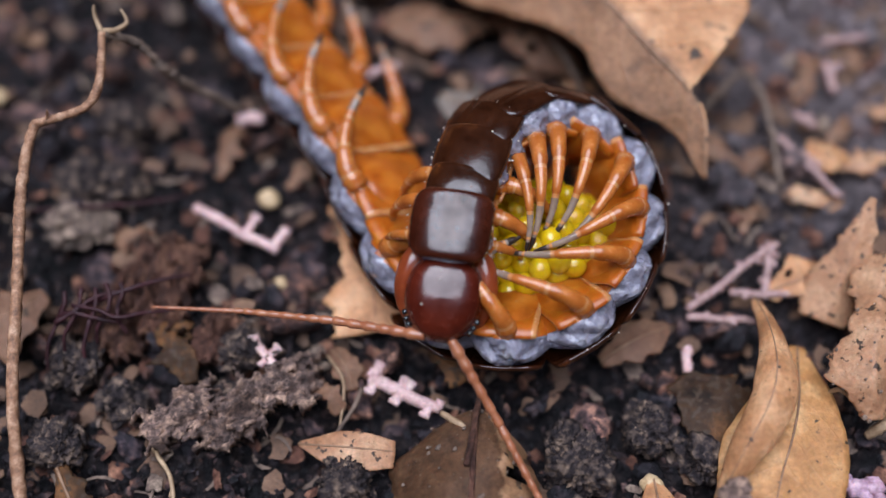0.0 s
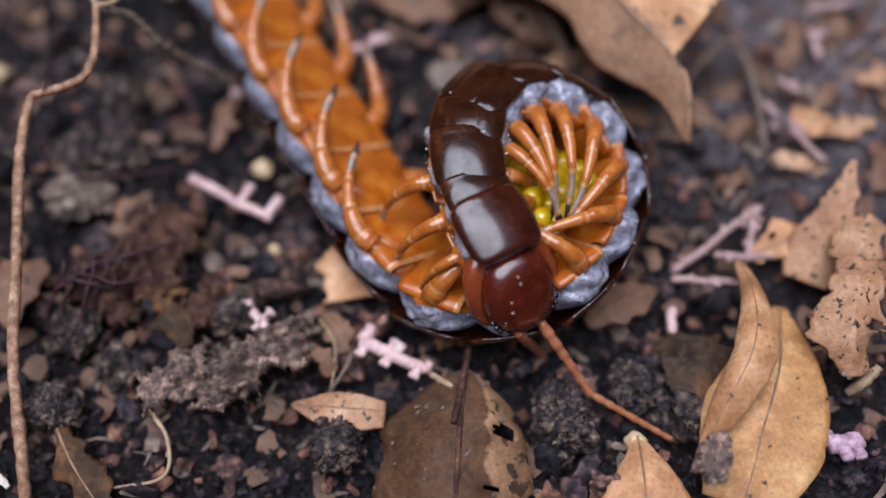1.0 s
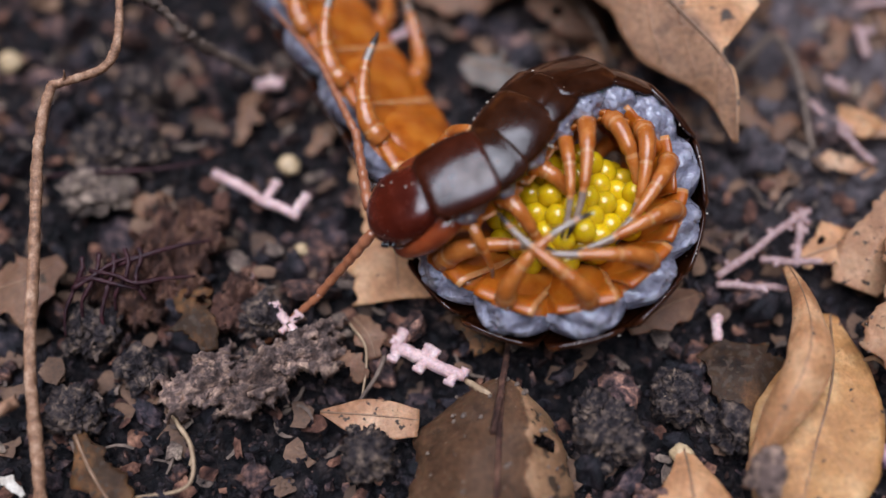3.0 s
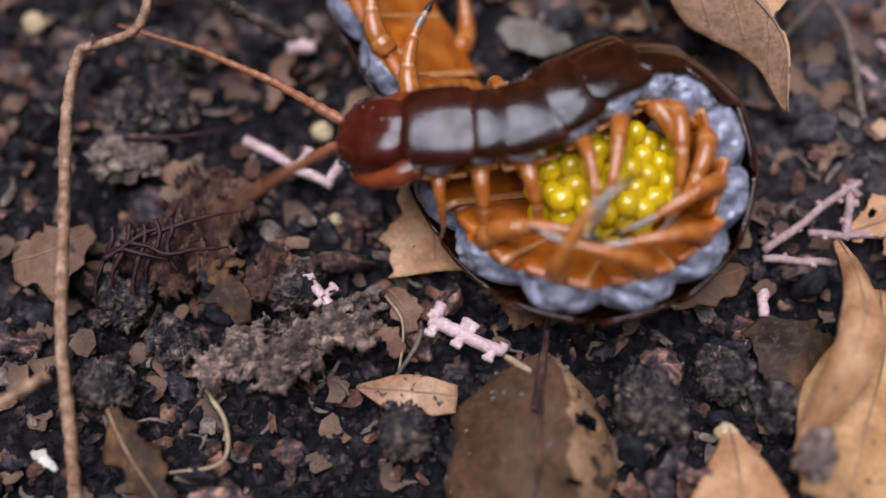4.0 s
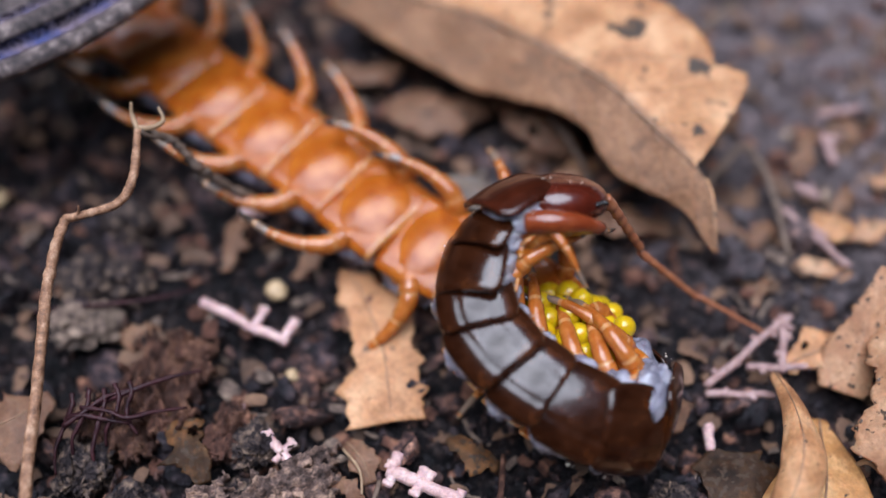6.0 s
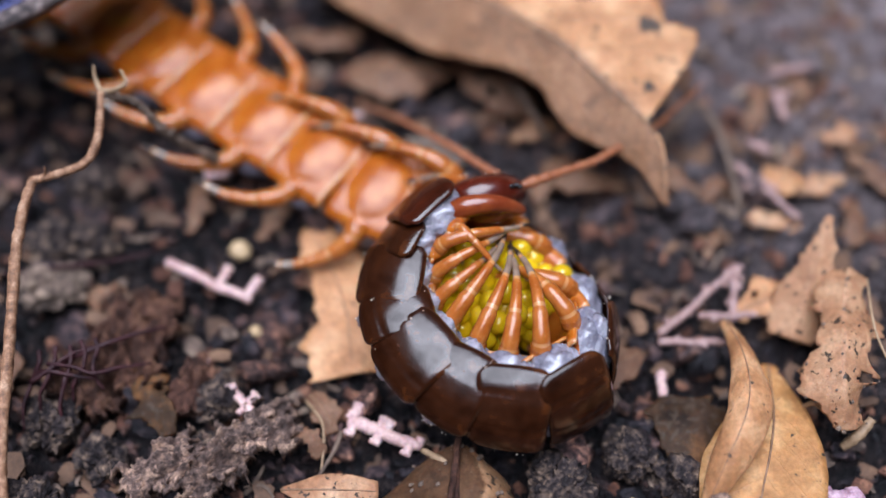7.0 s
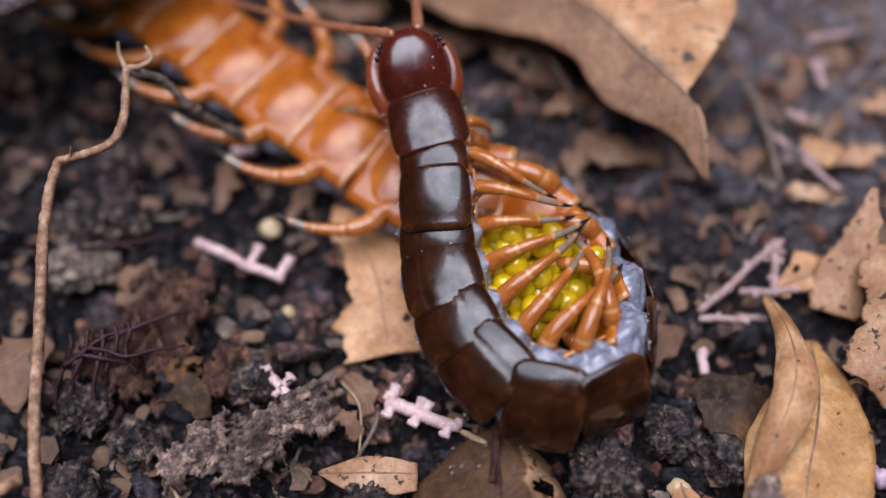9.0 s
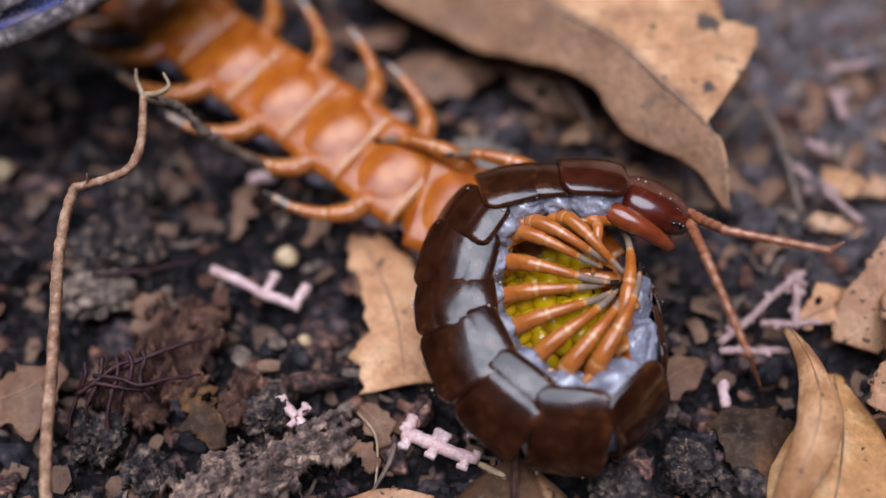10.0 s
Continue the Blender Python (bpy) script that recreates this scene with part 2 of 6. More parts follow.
def leaf_mat(name, stops, blotch, side=None, rough=0.55, veins=0.3, spec=0.4, spot=1.7, edge=0.02, stray=0.0):
    """Dead leaf: mottled colour, a net of veins along the blade's own u and v, dark specks."""
    m, nt, b = node_mat(name)
    L = nt.links
    big = noise_out(nt, 5.0, 5.0, 0.6)
    fine = noise_out(nt, 0.6, 5.0, 0.7)
    col = ramp(nt, big, stops)
    uv = nt.nodes.new("ShaderNodeUVMap")
    sep = nt.nodes.new("ShaderNodeSeparateXYZ")
    L.new(uv.outputs[0], sep.inputs[0])
    ab = nt.nodes.new("ShaderNodeMath"); ab.operation = "ABSOLUTE"
    L.new(sep.outputs[1], ab.inputs[0])
    sl = nt.nodes.new("ShaderNodeMath"); sl.operation = "MULTIPLY_ADD"
    L.new(ab.outputs[0], sl.inputs[0]); sl.inputs[1].default_value = -0.22
    L.new(sep.outputs[0], sl.inputs[2])
    cyc = nt.nodes.new("ShaderNodeMath"); cyc.operation = "MULTIPLY"
    L.new(sl.outputs[0], cyc.inputs[0]); cyc.inputs[1].default_value = 8.0
    wob = nt.nodes.new("ShaderNodeMath"); wob.operation = "MULTIPLY_ADD"
    L.new(fine, wob.inputs[0]); wob.inputs[1].default_value = 0.25
    L.new(cyc.outputs[0], wob.inputs[2])
    fr = nt.nodes.new("ShaderNodeMath"); fr.operation = "PINGPONG"
    L.new(wob.outputs[0], fr.inputs[0]); fr.inputs[1].default_value = 0.5
    vein = ramp(nt, fr.outputs[0], [(0.0, (1.0,) * 3), (0.03, (0.4,) * 3), (0.07, (0.0,) * 3)])
    col = mix(nt, mix(nt, 1.0, vein, (veins, veins, veins), 'MULTIPLY'), col, tuple(c * 0.75 for c in stops[0][1]))
    spots = noise_out(nt, spot, 2.0, 0.5)
    sp = ramp(nt, spots, [(blotch, (0.0,) * 3), (blotch + 0.05, (1.0,) * 3)])
    col = mix(nt, sp, col, (0.06, 0.035, 0.022))
    col = mix(nt, 0.7, col, ramp(nt, fine, [(0.3, (0.5,) * 3), (0.7, (1.2,) * 3)]), "MULTIPLY")
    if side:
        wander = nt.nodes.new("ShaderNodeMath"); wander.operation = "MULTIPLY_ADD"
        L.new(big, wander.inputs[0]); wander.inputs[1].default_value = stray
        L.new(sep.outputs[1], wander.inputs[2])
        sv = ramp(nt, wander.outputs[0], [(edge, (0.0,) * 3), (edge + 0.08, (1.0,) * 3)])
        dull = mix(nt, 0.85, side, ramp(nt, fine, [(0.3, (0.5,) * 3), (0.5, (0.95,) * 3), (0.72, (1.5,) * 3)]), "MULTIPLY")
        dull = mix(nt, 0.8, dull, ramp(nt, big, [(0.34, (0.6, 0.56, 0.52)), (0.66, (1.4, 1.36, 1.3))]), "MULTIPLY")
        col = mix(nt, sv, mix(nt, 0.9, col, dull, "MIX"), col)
    L.new(col, b.inputs["Base Color"])
    b.inputs["Roughness"].default_value = rough
    b.inputs["Specular IOR Level"].default_value = spec
    b.inputs["Subsurface Weight"].default_value, b.inputs["Subsurface Scale"].default_value = 0.1, 0.4 * MM
    n1 = bump(nt, b, fine, 0.12)
    nb = nt.nodes.new("ShaderNodeBump")
    nb.inputs["Distance"].default_value, nb.inputs["Strength"].default_value = 0.12 * MM, min(0.7, veins * 2)
    L.new(vein, nb.inputs["Height"]); L.new(n1, nb.inputs["Normal"]); L.new(nb.outputs[0], b.inputs["Normal"])
    return m


TAN = [(0.3, (0.28, 0.112, 0.045)), (0.5, (0.51, 0.235, 0.105)), (0.75, (0.72, 0.41, 0.22))]
GOLD = [(0.25, (0.28, 0.11, 0.034)), (0.5, (0.47, 0.215, 0.075)), (0.72, (0.68, 0.39, 0.18))]
BROWN = [(0.25, (0.11, 0.048, 0.028)), (0.55, (0.21, 0.105, 0.062)), (0.8, (0.34, 0.2, 0.13))]
M_LEAF_TAN = leaf_mat("tan_leaf", TAN, 0.68, veins=0.14, spot=1.0)
# hanging half: browner leaf skin, with its shade also painted into the side colour
M_LEAF_BIG = leaf_mat("brown_shaded_half_leaf", TAN, 0.605, side=(0.22, 0.106, 0.056), veins=0.25, spot=3.2)
M_LEAF_GOLD = leaf_mat("golden_leaf", GOLD, 0.68, veins=0.12, spot=1.0)
M_LEAF_ROUGH = leaf_mat("weathered_leaf", [(0.3, (0.25, 0.105, 0.05)), (0.5, (0.43, 0.21, 0.11)), (0.75, (0.62, 0.37, 0.22))], 0.62, veins=0.04, spot=0.8)
M_LEAF_BROWN = leaf_mat("brown_leaf", BROWN, 0.64, veins=0.1, spec=0.25)
M_LEAF_DARK = leaf_mat("rotting_leaf", [(0.25, (0.12, 0.058, 0.03)), (0.55, (0.3, 0.155, 0.08)), (0.8, (0.46, 0.26, 0.15))], 0.56, side=(0.07, 0.033, 0.018), rough=0.55, spec=0.14, veins=0.06, edge=0.75, stray=0.7)
M_LEAF_PEAT = leaf_mat("peat_leaf", [(0.3, (0.01, 0.0045, 0.0025)), (0.5, (0.05, 0.022, 0.009)), (0.7, (0.2, 0.085, 0.032))], 0.56, rough=0.6, veins=0.06, spec=0.2, spot=0.7)
M_LEAF_GREY = leaf_mat("grey_leaf", [(0.25, (0.12, 0.09, 0.075)), (0.55, (0.24, 0.19, 0.16)), (0.8, (0.36, 0.3, 0.25))], 0.66, veins=0.08, spec=0.25)
M_STEEL = steel()
M_STAIN = surface("soil_stained_steel", [(0.34, (0.03, 0.022, 0.024)), (0.5, (0.12, 0.085, 0.082)), (0.68, (0.36, 0.27, 0.25))], 1.3, 0.5, 0.3, 0.3, deep=0.4, spec=0.5)


# ---- mesh helpers ----
def mesh_of(name, verts, faces, mats, smooth=True, slots=None, uvs=None):
    me = bpy.data.meshes.new(name)
    me.from_pydata([(x * MM, y * MM, z * MM) for x, y, z in verts], [], faces)
    for m in mats:
        me.materials.append(m)
    if slots is not None:
        me.polygons.foreach_set("material_index", slots)
    if smooth:
        me.polygons.foreach_set("use_smooth", [True] * len(me.polygons))
    if uvs is not None:
        layer = me.uv_layers.new(name="UVMap")
        for lp in me.loops:
            layer.data[lp.index].uv = uvs[lp.vertex_index]
    me.update()
    return me


def curve_at(points, k):
    """Catmull-Rom through points, k from 0 to 1."""
    n = len(points) - 1
    f = min(max(k, 0.0), 1.0) * n
    i = min(int(f), n - 1)
    f -= i
    p = [np.array(points[min(max(j, 0), n)], float) for j in (i - 1, i, i + 1, i + 2)]
    if i == 0:
        p[0] = 2 * p[1] - p[2]
    if i == n - 1:
        p[3] = 2 * p[2] - p[1]
    return 0.5 * (2 * p[1] + (p[2] - p[0]) * f + (2 * p[0] - 5 * p[1] + 4 * p[2] - p[3]) * f * f + (3 * p[1] - p[0] - 3 * p[2] + p[3]) * f ** 3)


def tube_data(points, radii, steps, sides=10, rough=0.0, seed=0.0):
    """Verts and faces of a tube along points with radii along it; closed ends."""
    verts, faces = [], []
    ref = None
    for i in range(steps + 1):
        k = i / steps
        c = curve_at(points, k)
        d = curve_at(points, min(1, k + 0.01)) - curve_at(points, max(0, k - 0.01))
        d = Vector(d).normalized()
        if ref is None:
            ref = Vector((0, 0, 1)) if abs(d.z) < 0.9 else Vector((1, 0, 0))
        a = d.cross(ref).normalized()
        ref = a.cross(d).normalized()
        r = float(curve_at([(q,) for q in radii], k)[0])
        for j in range(sides):
            th = 2 * math.pi * j / sides
            off = (a * math.cos(th) + ref * math.sin(th))
            rr = r
            if rough:
                rr *= 1 + rough * noise.noise(Vector(c) * 1.3 / max(r, 0.3) + off * 1.1 + Vector((seed, 0, 0)))
            verts.append(tuple(Vector(c) + off * rr))
    for i in range(steps):
        for j in range(sides):
            a, b = i * sides + j, i * sides + (j + 1) % sides
            faces.append((a, b, b + sides, a + sides))
    faces.append(tuple(reversed(range(sides))))
    faces.append(tuple(range(steps * sides, (steps + 1) * sides)))
    return verts, faces


def part(name, me, parent, label="", m=None):
    ob = new(name, me)
    ob.parent = parent
    if m is not None:
        ob.matrix_basis = m
    if label:
        ob["label"] = label
    return ob


def at_mm(p, turn=None):
    m = Matrix.Translation(Vector(p) * MM)
    return m @ turn if turn is not None else m


def lump_data(r, squash, sub, seed, rough=0.45, stretch=(1, 1, 1), crag=1.0):
    bm = bmesh.new()
    bmesh.ops.create_icosphere(bm, subdivisions=sub, radius=1.0)
    verts = []
    for v in bm.verts:
        d = v.co.normalized()
        s = Vector((seed * 3.1, seed * 1.7, seed))
        k = 1 + rough * noise.noise(d * 1.3 + s) + rough * 0.55 * noise.noise(d * 3.1 * crag + s) + rough * 0.32 * noise.noise(d * 7 * crag + s) + rough * 0.18 * noise.noise(d * 15 * crag + s)
        verts.append((d.x * r * k * stretch[0], d.y * r * k * stretch[1], d.z * r * k * squash * stretch[2]))
    faces = [tuple(v.index for v in f.verts) for f in bm.faces]
    bm.free()
    return verts, faces


# ---- ground: one sheet of crumbly soil ----
def soil_height(x, y):
    p = Vector((x, y, 0.0))
    far = max(abs(x - 40) - 75, abs(y - 75) - 65, 0)
    if far > 8:
        return -1.5
    h = 1.3 * noise.noise(p * 0.06) + 0.9 * noise.noise(p * 0.17 + Vector((9, 2, 4)))
    d1 = noise.voronoi(p * 0.2 + Vector((0, 0, 0.3)) + 0.5 * noise.noise_vector(p * 0.3))[0][0]
    h += 3.0 * (0.45 - d1) + 1.9 * (0.3 - abs(noise.noise(p * 0.34 + Vector((3, 3, 1))))) + 1.5 * (0.28 - abs(noise.noise(p * 0.8))) + 0.9 * (0.28 - abs(noise.noise(p * 1.7 + Vector((1, 7, 2))))) + 0.3 * noise.noise(p * 3.6)
    h -= 1.4
    return h + (-1.5 - h) * min(1, far / 8)


def ground():
    def axis(a, b, step):
        inner = list(np.arange(a, b + step / 2, step))
        grow = [2, 5, 10, 20, 50, 120, 300, 800, 2000, 6000, 20000, 60000]
        return [a - g for g in reversed(grow)] + inner + [b + g for g in grow]
    xs, ys = axis(-40.0, 126.0, 0.38), axis(10.0, 154.0, 0.38)
    verts = [(x, y, soil_height(x, y)) for y in ys for x in xs]
    n = len(xs)
    faces = [(j * n + i, j * n + i + 1, (j + 1) * n + i + 1, (j + 1) * n + i) for j in range(len(ys) - 1) for i in range(n - 1)]
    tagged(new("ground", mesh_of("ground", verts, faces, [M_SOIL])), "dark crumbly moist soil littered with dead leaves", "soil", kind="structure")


ground()


def backdrop():
    """Dark green ring added out of view; it blocks low sky light all round."""
    verts, faces = [], []
    n, m = 72, 12
    for j in range(m + 1):
        for i in range(n):
            a = 2 * math.pi * i / n
            r = 900 + 120 * noise.noise(Vector((math.cos(a) * 3, math.sin(a) * 3, j * 0.5))) + 14 * j
            verts.append((40 + r * math.cos(a), 75 + r * math.sin(a), -4 + j * 125 + (90 * noise.noise(Vector((math.cos(a) * 4, math.sin(a) * 4, 9))) * 2 if j == m else 0)))
    for j in range(m):
        for i in range(n):
            faces.append((j * n + i, (j + 1) * n + i, (j + 1) * n + (i + 1) % n, j * n + (i + 1) % n))
    m_green = surface("undergrowth", [(0.3, (0.012, 0.016, 0.008)), (0.6, (0.03, 0.04, 0.015)), (0.85, (0.06, 0.075, 0.03))], 80.0, 0.7, 15.0, 5.0)
    tagged(new("backdrop", mesh_of("backdrop", verts, faces, [m_green])), "unseen dark green ring added to block low sky light", "undergrowth", kind="structure")


backdrop()


def litter_bits(name, count, seed, mat, label, long):
    """Fibres and flakes strewn on the soil: short bent strips."""
    r = random.Random(seed)
    verts, faces = [], []
    for _ in range(count):
        x, y, a = r.uniform(-30, 112), r.uniform(20, 145), r.uniform(0, 6.28)
        ln, wd = r.uniform(1.0, 4.5) * long, r.uniform(0.12, 0.3) if long > 0.8 else r.uniform(0.5, 1.4)
        z = soil_height(x, y) + r.uniform(0.2, 1.0)
        t, bow, tilt = r.uniform(0.06, 0.16), r.uniform(-0.25, 0.25) * ln, r.uniform(-0.4, 0.4)
        base = len(verts)
        for k in range(5):
            u = k / 4 - 0.5
            cx, cy = u * ln, bow * (1 - 4 * u * u)
            w = wd * (1 - 1.2 * abs(u) ** 2) * r.uniform(0.75, 1.2)
            for sx, sz in ((-1, 0), (1, 0), (1, 1), (-1, 1)):
                px, py = cx, cy + sx * w
                verts.append((x + px * math.cos(a) - py * math.sin(a), y + px * math.sin(a) + py * math.cos(a), z + u * ln * tilt + sx * w * 0.3 + (t if sz else -t)))
        for k in range(4):
            for j in range(4):
                p, q = base + k * 4 + j, base + k * 4 + (j + 1) % 4
                faces.append((p, q, q + 4, p + 4))
        faces += [(base + 3, base + 2, base + 1, base), (base + 16, base + 17, base + 18, base + 19)]
    tagged(new(name, mesh_of(name, verts, faces, [mat], smooth=False)), label, "litter", kind="stuff")


def soil_crumbs(name, count, low, high, power, seed, mat, label, variants=14):
    r = random.Random(seed)
    shapes = [lump_data(1.0, 0.8, 1 if high < 1.2 else 3, seed + i * 0.37, 0.6, crag=1.5) for i in range(variants)]
    verts, faces = [], []
    for _ in range(count):
        x, y = r.uniform(-26, 108), r.uniform(32, 142)
        s = low + (high - low) * r.random() ** power
        V, Fc = shapes[r.randrange(variants)]
        rot = Euler((r.uniform(0, 6.28), r.uniform(0, 6.28), r.uniform(0, 6.28))).to_matrix()
        z = soil_height(x, y) + s * 0.25
        base = len(verts)
        A = (np.array(V) * (1.0, r.uniform(0.5, 1.0), r.uniform(0.3, 0.9))) @ np.array(rot).T * s + np.array((x, y, z))
        verts.extend(map(tuple, A))
        faces.extend(tuple(base + q for q in f) for f in Fc)
    tagged(new(name, mesh_of(name, verts, faces, [mat], smooth=high > 1.2)), label, "soil", kind="stuff")


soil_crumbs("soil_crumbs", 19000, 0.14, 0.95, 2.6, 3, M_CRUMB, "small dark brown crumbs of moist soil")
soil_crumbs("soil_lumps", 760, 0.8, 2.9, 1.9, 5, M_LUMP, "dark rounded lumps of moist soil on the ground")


litter_bits("dry_fibres", 420, 21, M_GREYTWIG, "short dry brown fibres strewn on the soil", 1.0)
litter_bits("leaf_flakes", 800, 22, M_BARK, "small dark flakes of rotten leaf on the soil", 0.5)
litter_bits("bark_flakes", 800, 24, M_FLAKE, "brown flakes of bark and leaf on the soil", 0.78)
litter_bits("pale_flakes", 240, 23, M_CLOD, "small pale brown leaf flakes on the soil", 0.5)


# ---- leaf litter ----
def leaf(name, label, mid, left, right, fold_l, fold_r, mat, curl=0.0, ragged=0.15, seed=1.0, thick=0.22, nu=44, rib=0.13, holes=(), sag=0.35, rib_mat=None):
    """A dead leaf along a midrib; half widths to both sides at even steps; fold: degrees by which each half hangs."""
    nv = 9
    verts, uvs = [], []
    for i in range(nu + 1):
        k = i / nu
        c = Vector(curve_at(mid, k))
        d = Vector(curve_at(mid, min(1, k + 0.02)) - curve_at(mid, max(0, k - 0.02))).normalized()
        side = Vector((0, 0, 1)).cross(d).normalized()
        up = d.cross(side).normalized()
        wl = max(0.05, float(curve_at([(w,) for w in left], k)[0]))
        wr = max(0.05, float(curve_at([(w,) for w in right], k)[0]))
        for j in range(-nv, nv + 1):
            f = j / nv
            w, fold = (wl, fold_l) if j >= 0 else (wr, fold_r)
            jag = 1 + ragged * abs(f) ** 3 * (noise.noise(Vector((k * 6, f * 1.5, seed))) * 1.3 + 0.5 * noise.noise(Vector((k * 15, f * 2, seed + 3))) + 0.2 * noise.noise(Vector((k * 34, f * 2, seed + 5))))
            q = abs(f) * w * jag
            a = radians(fold) + radians(curl) * abs(f)
            sx = 1 if j >= 0 else -1
            p = c + side * (sx * q * math.cos(a)) - up * (q * math.sin(a))
            p += up * (sag * noise.noise(Vector((p.x, p.y, seed)) * 0.22) + 0.12 * noise.noise(Vector((p.x, p.y, seed)) * 0.8))
            verts.append(tuple(p))
            uvs.append((k, f))
    cols = 2 * nv + 1
    n = len(verts)
    low = [(x, y, z - thick) for x, y, z in verts]
    top = []
    for i in range(nu):
        for j in range(cols - 1):
            u, v = (i + 0.5) / nu, (j + 0.5 - nv) / nv
            if any(((u - hu) / ru) ** 2 + ((v - hv) / rv) ** 2 < 1 + 0.5 * noise.noise(Vector((u * 40, v * 9, seed))) for hu, hv, ru, rv in holes):
                continue
            top.append((i * cols + j, i * cols + j + 1, (i + 1) * cols + j + 1, (i + 1) * cols + j))
    count = {}
    for f in top:
        for a, b in zip(f, f[1:] + f[:1]):
            count[(a, b)] = count.get((a, b), 0) + 1
    faces = [tuple(reversed(f)) for f in top] + [tuple(v + n for v in f) for f in top]
    for (a, b) in count:
        if (b, a) not in count:
            faces.append((a, b, b + n, a + n))
    ob = new(name, mesh_of(name, verts + low, faces, [mat], uvs=uvs + uvs))
    if rib:
        pts = [verts[i * cols + nv] for i in range(0, nu + 1, 4)]
        V, Fc = tube_data(pts, [rib, rib * 0.9, rib * 0.7, rib * 0.4], 30, 6)
        part("midrib", mesh_of("midrib", V, Fc, [rib_mat or M_RIB]), ob, "raised dry midrib")
    return tagged(ob, label, "leaf", "fallen leaves")


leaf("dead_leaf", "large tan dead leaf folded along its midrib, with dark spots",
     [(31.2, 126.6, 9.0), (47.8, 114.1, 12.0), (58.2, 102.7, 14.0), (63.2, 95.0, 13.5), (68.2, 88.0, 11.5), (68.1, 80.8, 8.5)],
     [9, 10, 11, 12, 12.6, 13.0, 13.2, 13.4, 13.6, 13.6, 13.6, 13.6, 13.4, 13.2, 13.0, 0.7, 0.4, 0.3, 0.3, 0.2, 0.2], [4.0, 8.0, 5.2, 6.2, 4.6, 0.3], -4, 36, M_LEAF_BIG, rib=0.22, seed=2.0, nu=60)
leaf("dead_leaf", "narrow curled tan leaf standing on its edge",
     [(71.9, 68.3, 4.0), (71.3, 62.2, 8.0), (69.5, 56.5, 9.5), (66.2, 51.7, 8.0), (63.3, 47.5, 4.0)],
     [0.7, 2.3, 3.3, 2.4, 0.5], [0.6, 1.7, 2.4, 2.0, 0.5], 12, 26, M_LEAF_TAN, curl=20, seed=5.0, ragged=0.08, rib=0.08)
leaf("dead_leaf", "broad golden-brown dead leaf lying on the soil",
     [(76.0, 63.5, 1.5), (73.4, 56.1, 4.5), (70.0, 49.4, 5.0), (66.7, 42.4, 4.0)],
     [0.8, 4.6, 6.4, 4.0], [0.8, 4.6, 6.2, 4.0], 8, 14, M_LEAF_GOLD, rib=0.14, seed=8.0, ragged=0.05)
leaf("dead_leaf", "pointed tan leaf fragment leaning upwards",
     [(85.1, 76.5, 9.0), (82.1, 71.1, 6.0), (79.0, 65.6, 2.5)],
     [0.5, 2.8, 2.2], [0.4, 2.2, 3.2], 12, 25, M_LEAF_ROUGH, seed=11.0, ragged=0.45, rib=0.0)
wet_leaf = leaf("dead_leaf", "torn brown leaf sprinkled with water drops",
     [(85.6, 70.7, 7.0), (82.1, 64.0, 9.0), (79.9, 57.5, 9.0), (80.6, 53.6, 6.0)],
     [2.6, 3.6, 3.4, 1.4], [2.2, 3.6, 3.6, 1.6], 20, 38, M_LEAF_ROUGH, seed=14.0, ragged=0.7, rib=0.0, sag=0.9, holes=((0.62, 0.75, 0.05, 0.25), (0.3, -0.8, 0.04, 0.2)))
rotten_leaf = leaf("dead_leaf", "half-rotten dark leaf with a hole and a tan half",
     [(41.2, 59.0, 3.0), (40.3, 53.5, 5.0), (39.1, 46.1, 6.0), (37.9, 39.6, 5.0)],
     [2.0, 5.2, 6.4, 7.1, 7.6, 7.8, 8.0, 8.0, 8.0, 8.0, 7.5, 7.0, 6.0], [2.2, 5.8, 7.4, 8.4, 9.0, 9.4, 9.6, 9.6, 9.4, 9.0, 8.4, 8.0, 7.0], 4, 4, M_LEAF_DARK, curl=26, rib=0.36, rib_mat=M_BARK, seed=17.0, ragged=0.12, sag=0.9, holes=((0.36, 0.62, 0.035, 0.16), (0.62, 0.45, 0.02, 0.07)))
leaf("dead_leaf", "small pale tan leaf tip on the soil",
     [(22.9, 57.9, 1.2), (27.7, 56.7, 2.6), (32.7, 56.0, 1.5)], [0.3, 1.9, 1.2], [0.2, 2.4, 1.6], 10, 15, M_LEAF_ROUGH, seed=20.0, ragged=0.06, nu=24)
leaf("dead_leaf", "tan leaf with a raised tip among the clods",
     [(58.0, 50.7, 2.5), (57.5, 45.5, 5.0), (56.6, 39.2, 5.0)], [0.4, 4.2, 5.5], [0.4, 3.6, 5.0], 16, 22, M_LEAF_TAN, seed=23.0, ragged=0.12, nu=26)
leaf("dead_leaf", "orange-tan leaf fragment lying under the centipede",
     [(28.8, 88.6, 1.2), (31.5, 78.0, 2.2), (31.6, 69.2, 1.5)], [2.0, 4.6, 3.2], [2.0, 3.4, 4.4], 6, 8, M_LEAF_TAN, seed=26.0, ragged=0.55, nu=30)
leaf("dead_leaf", "brown torn leaf fragment behind the centipede",
     [(35.6, 110.4, 2.0), (41.2, 107.8, 4.0), (48.0, 110.1, 2.0)], [2.5, 3.6, 0.8], [1.5, 3.6, 1.6], 10, 18, M_LEAF_BROWN, seed=29.0, ragged=0.4, nu=28)
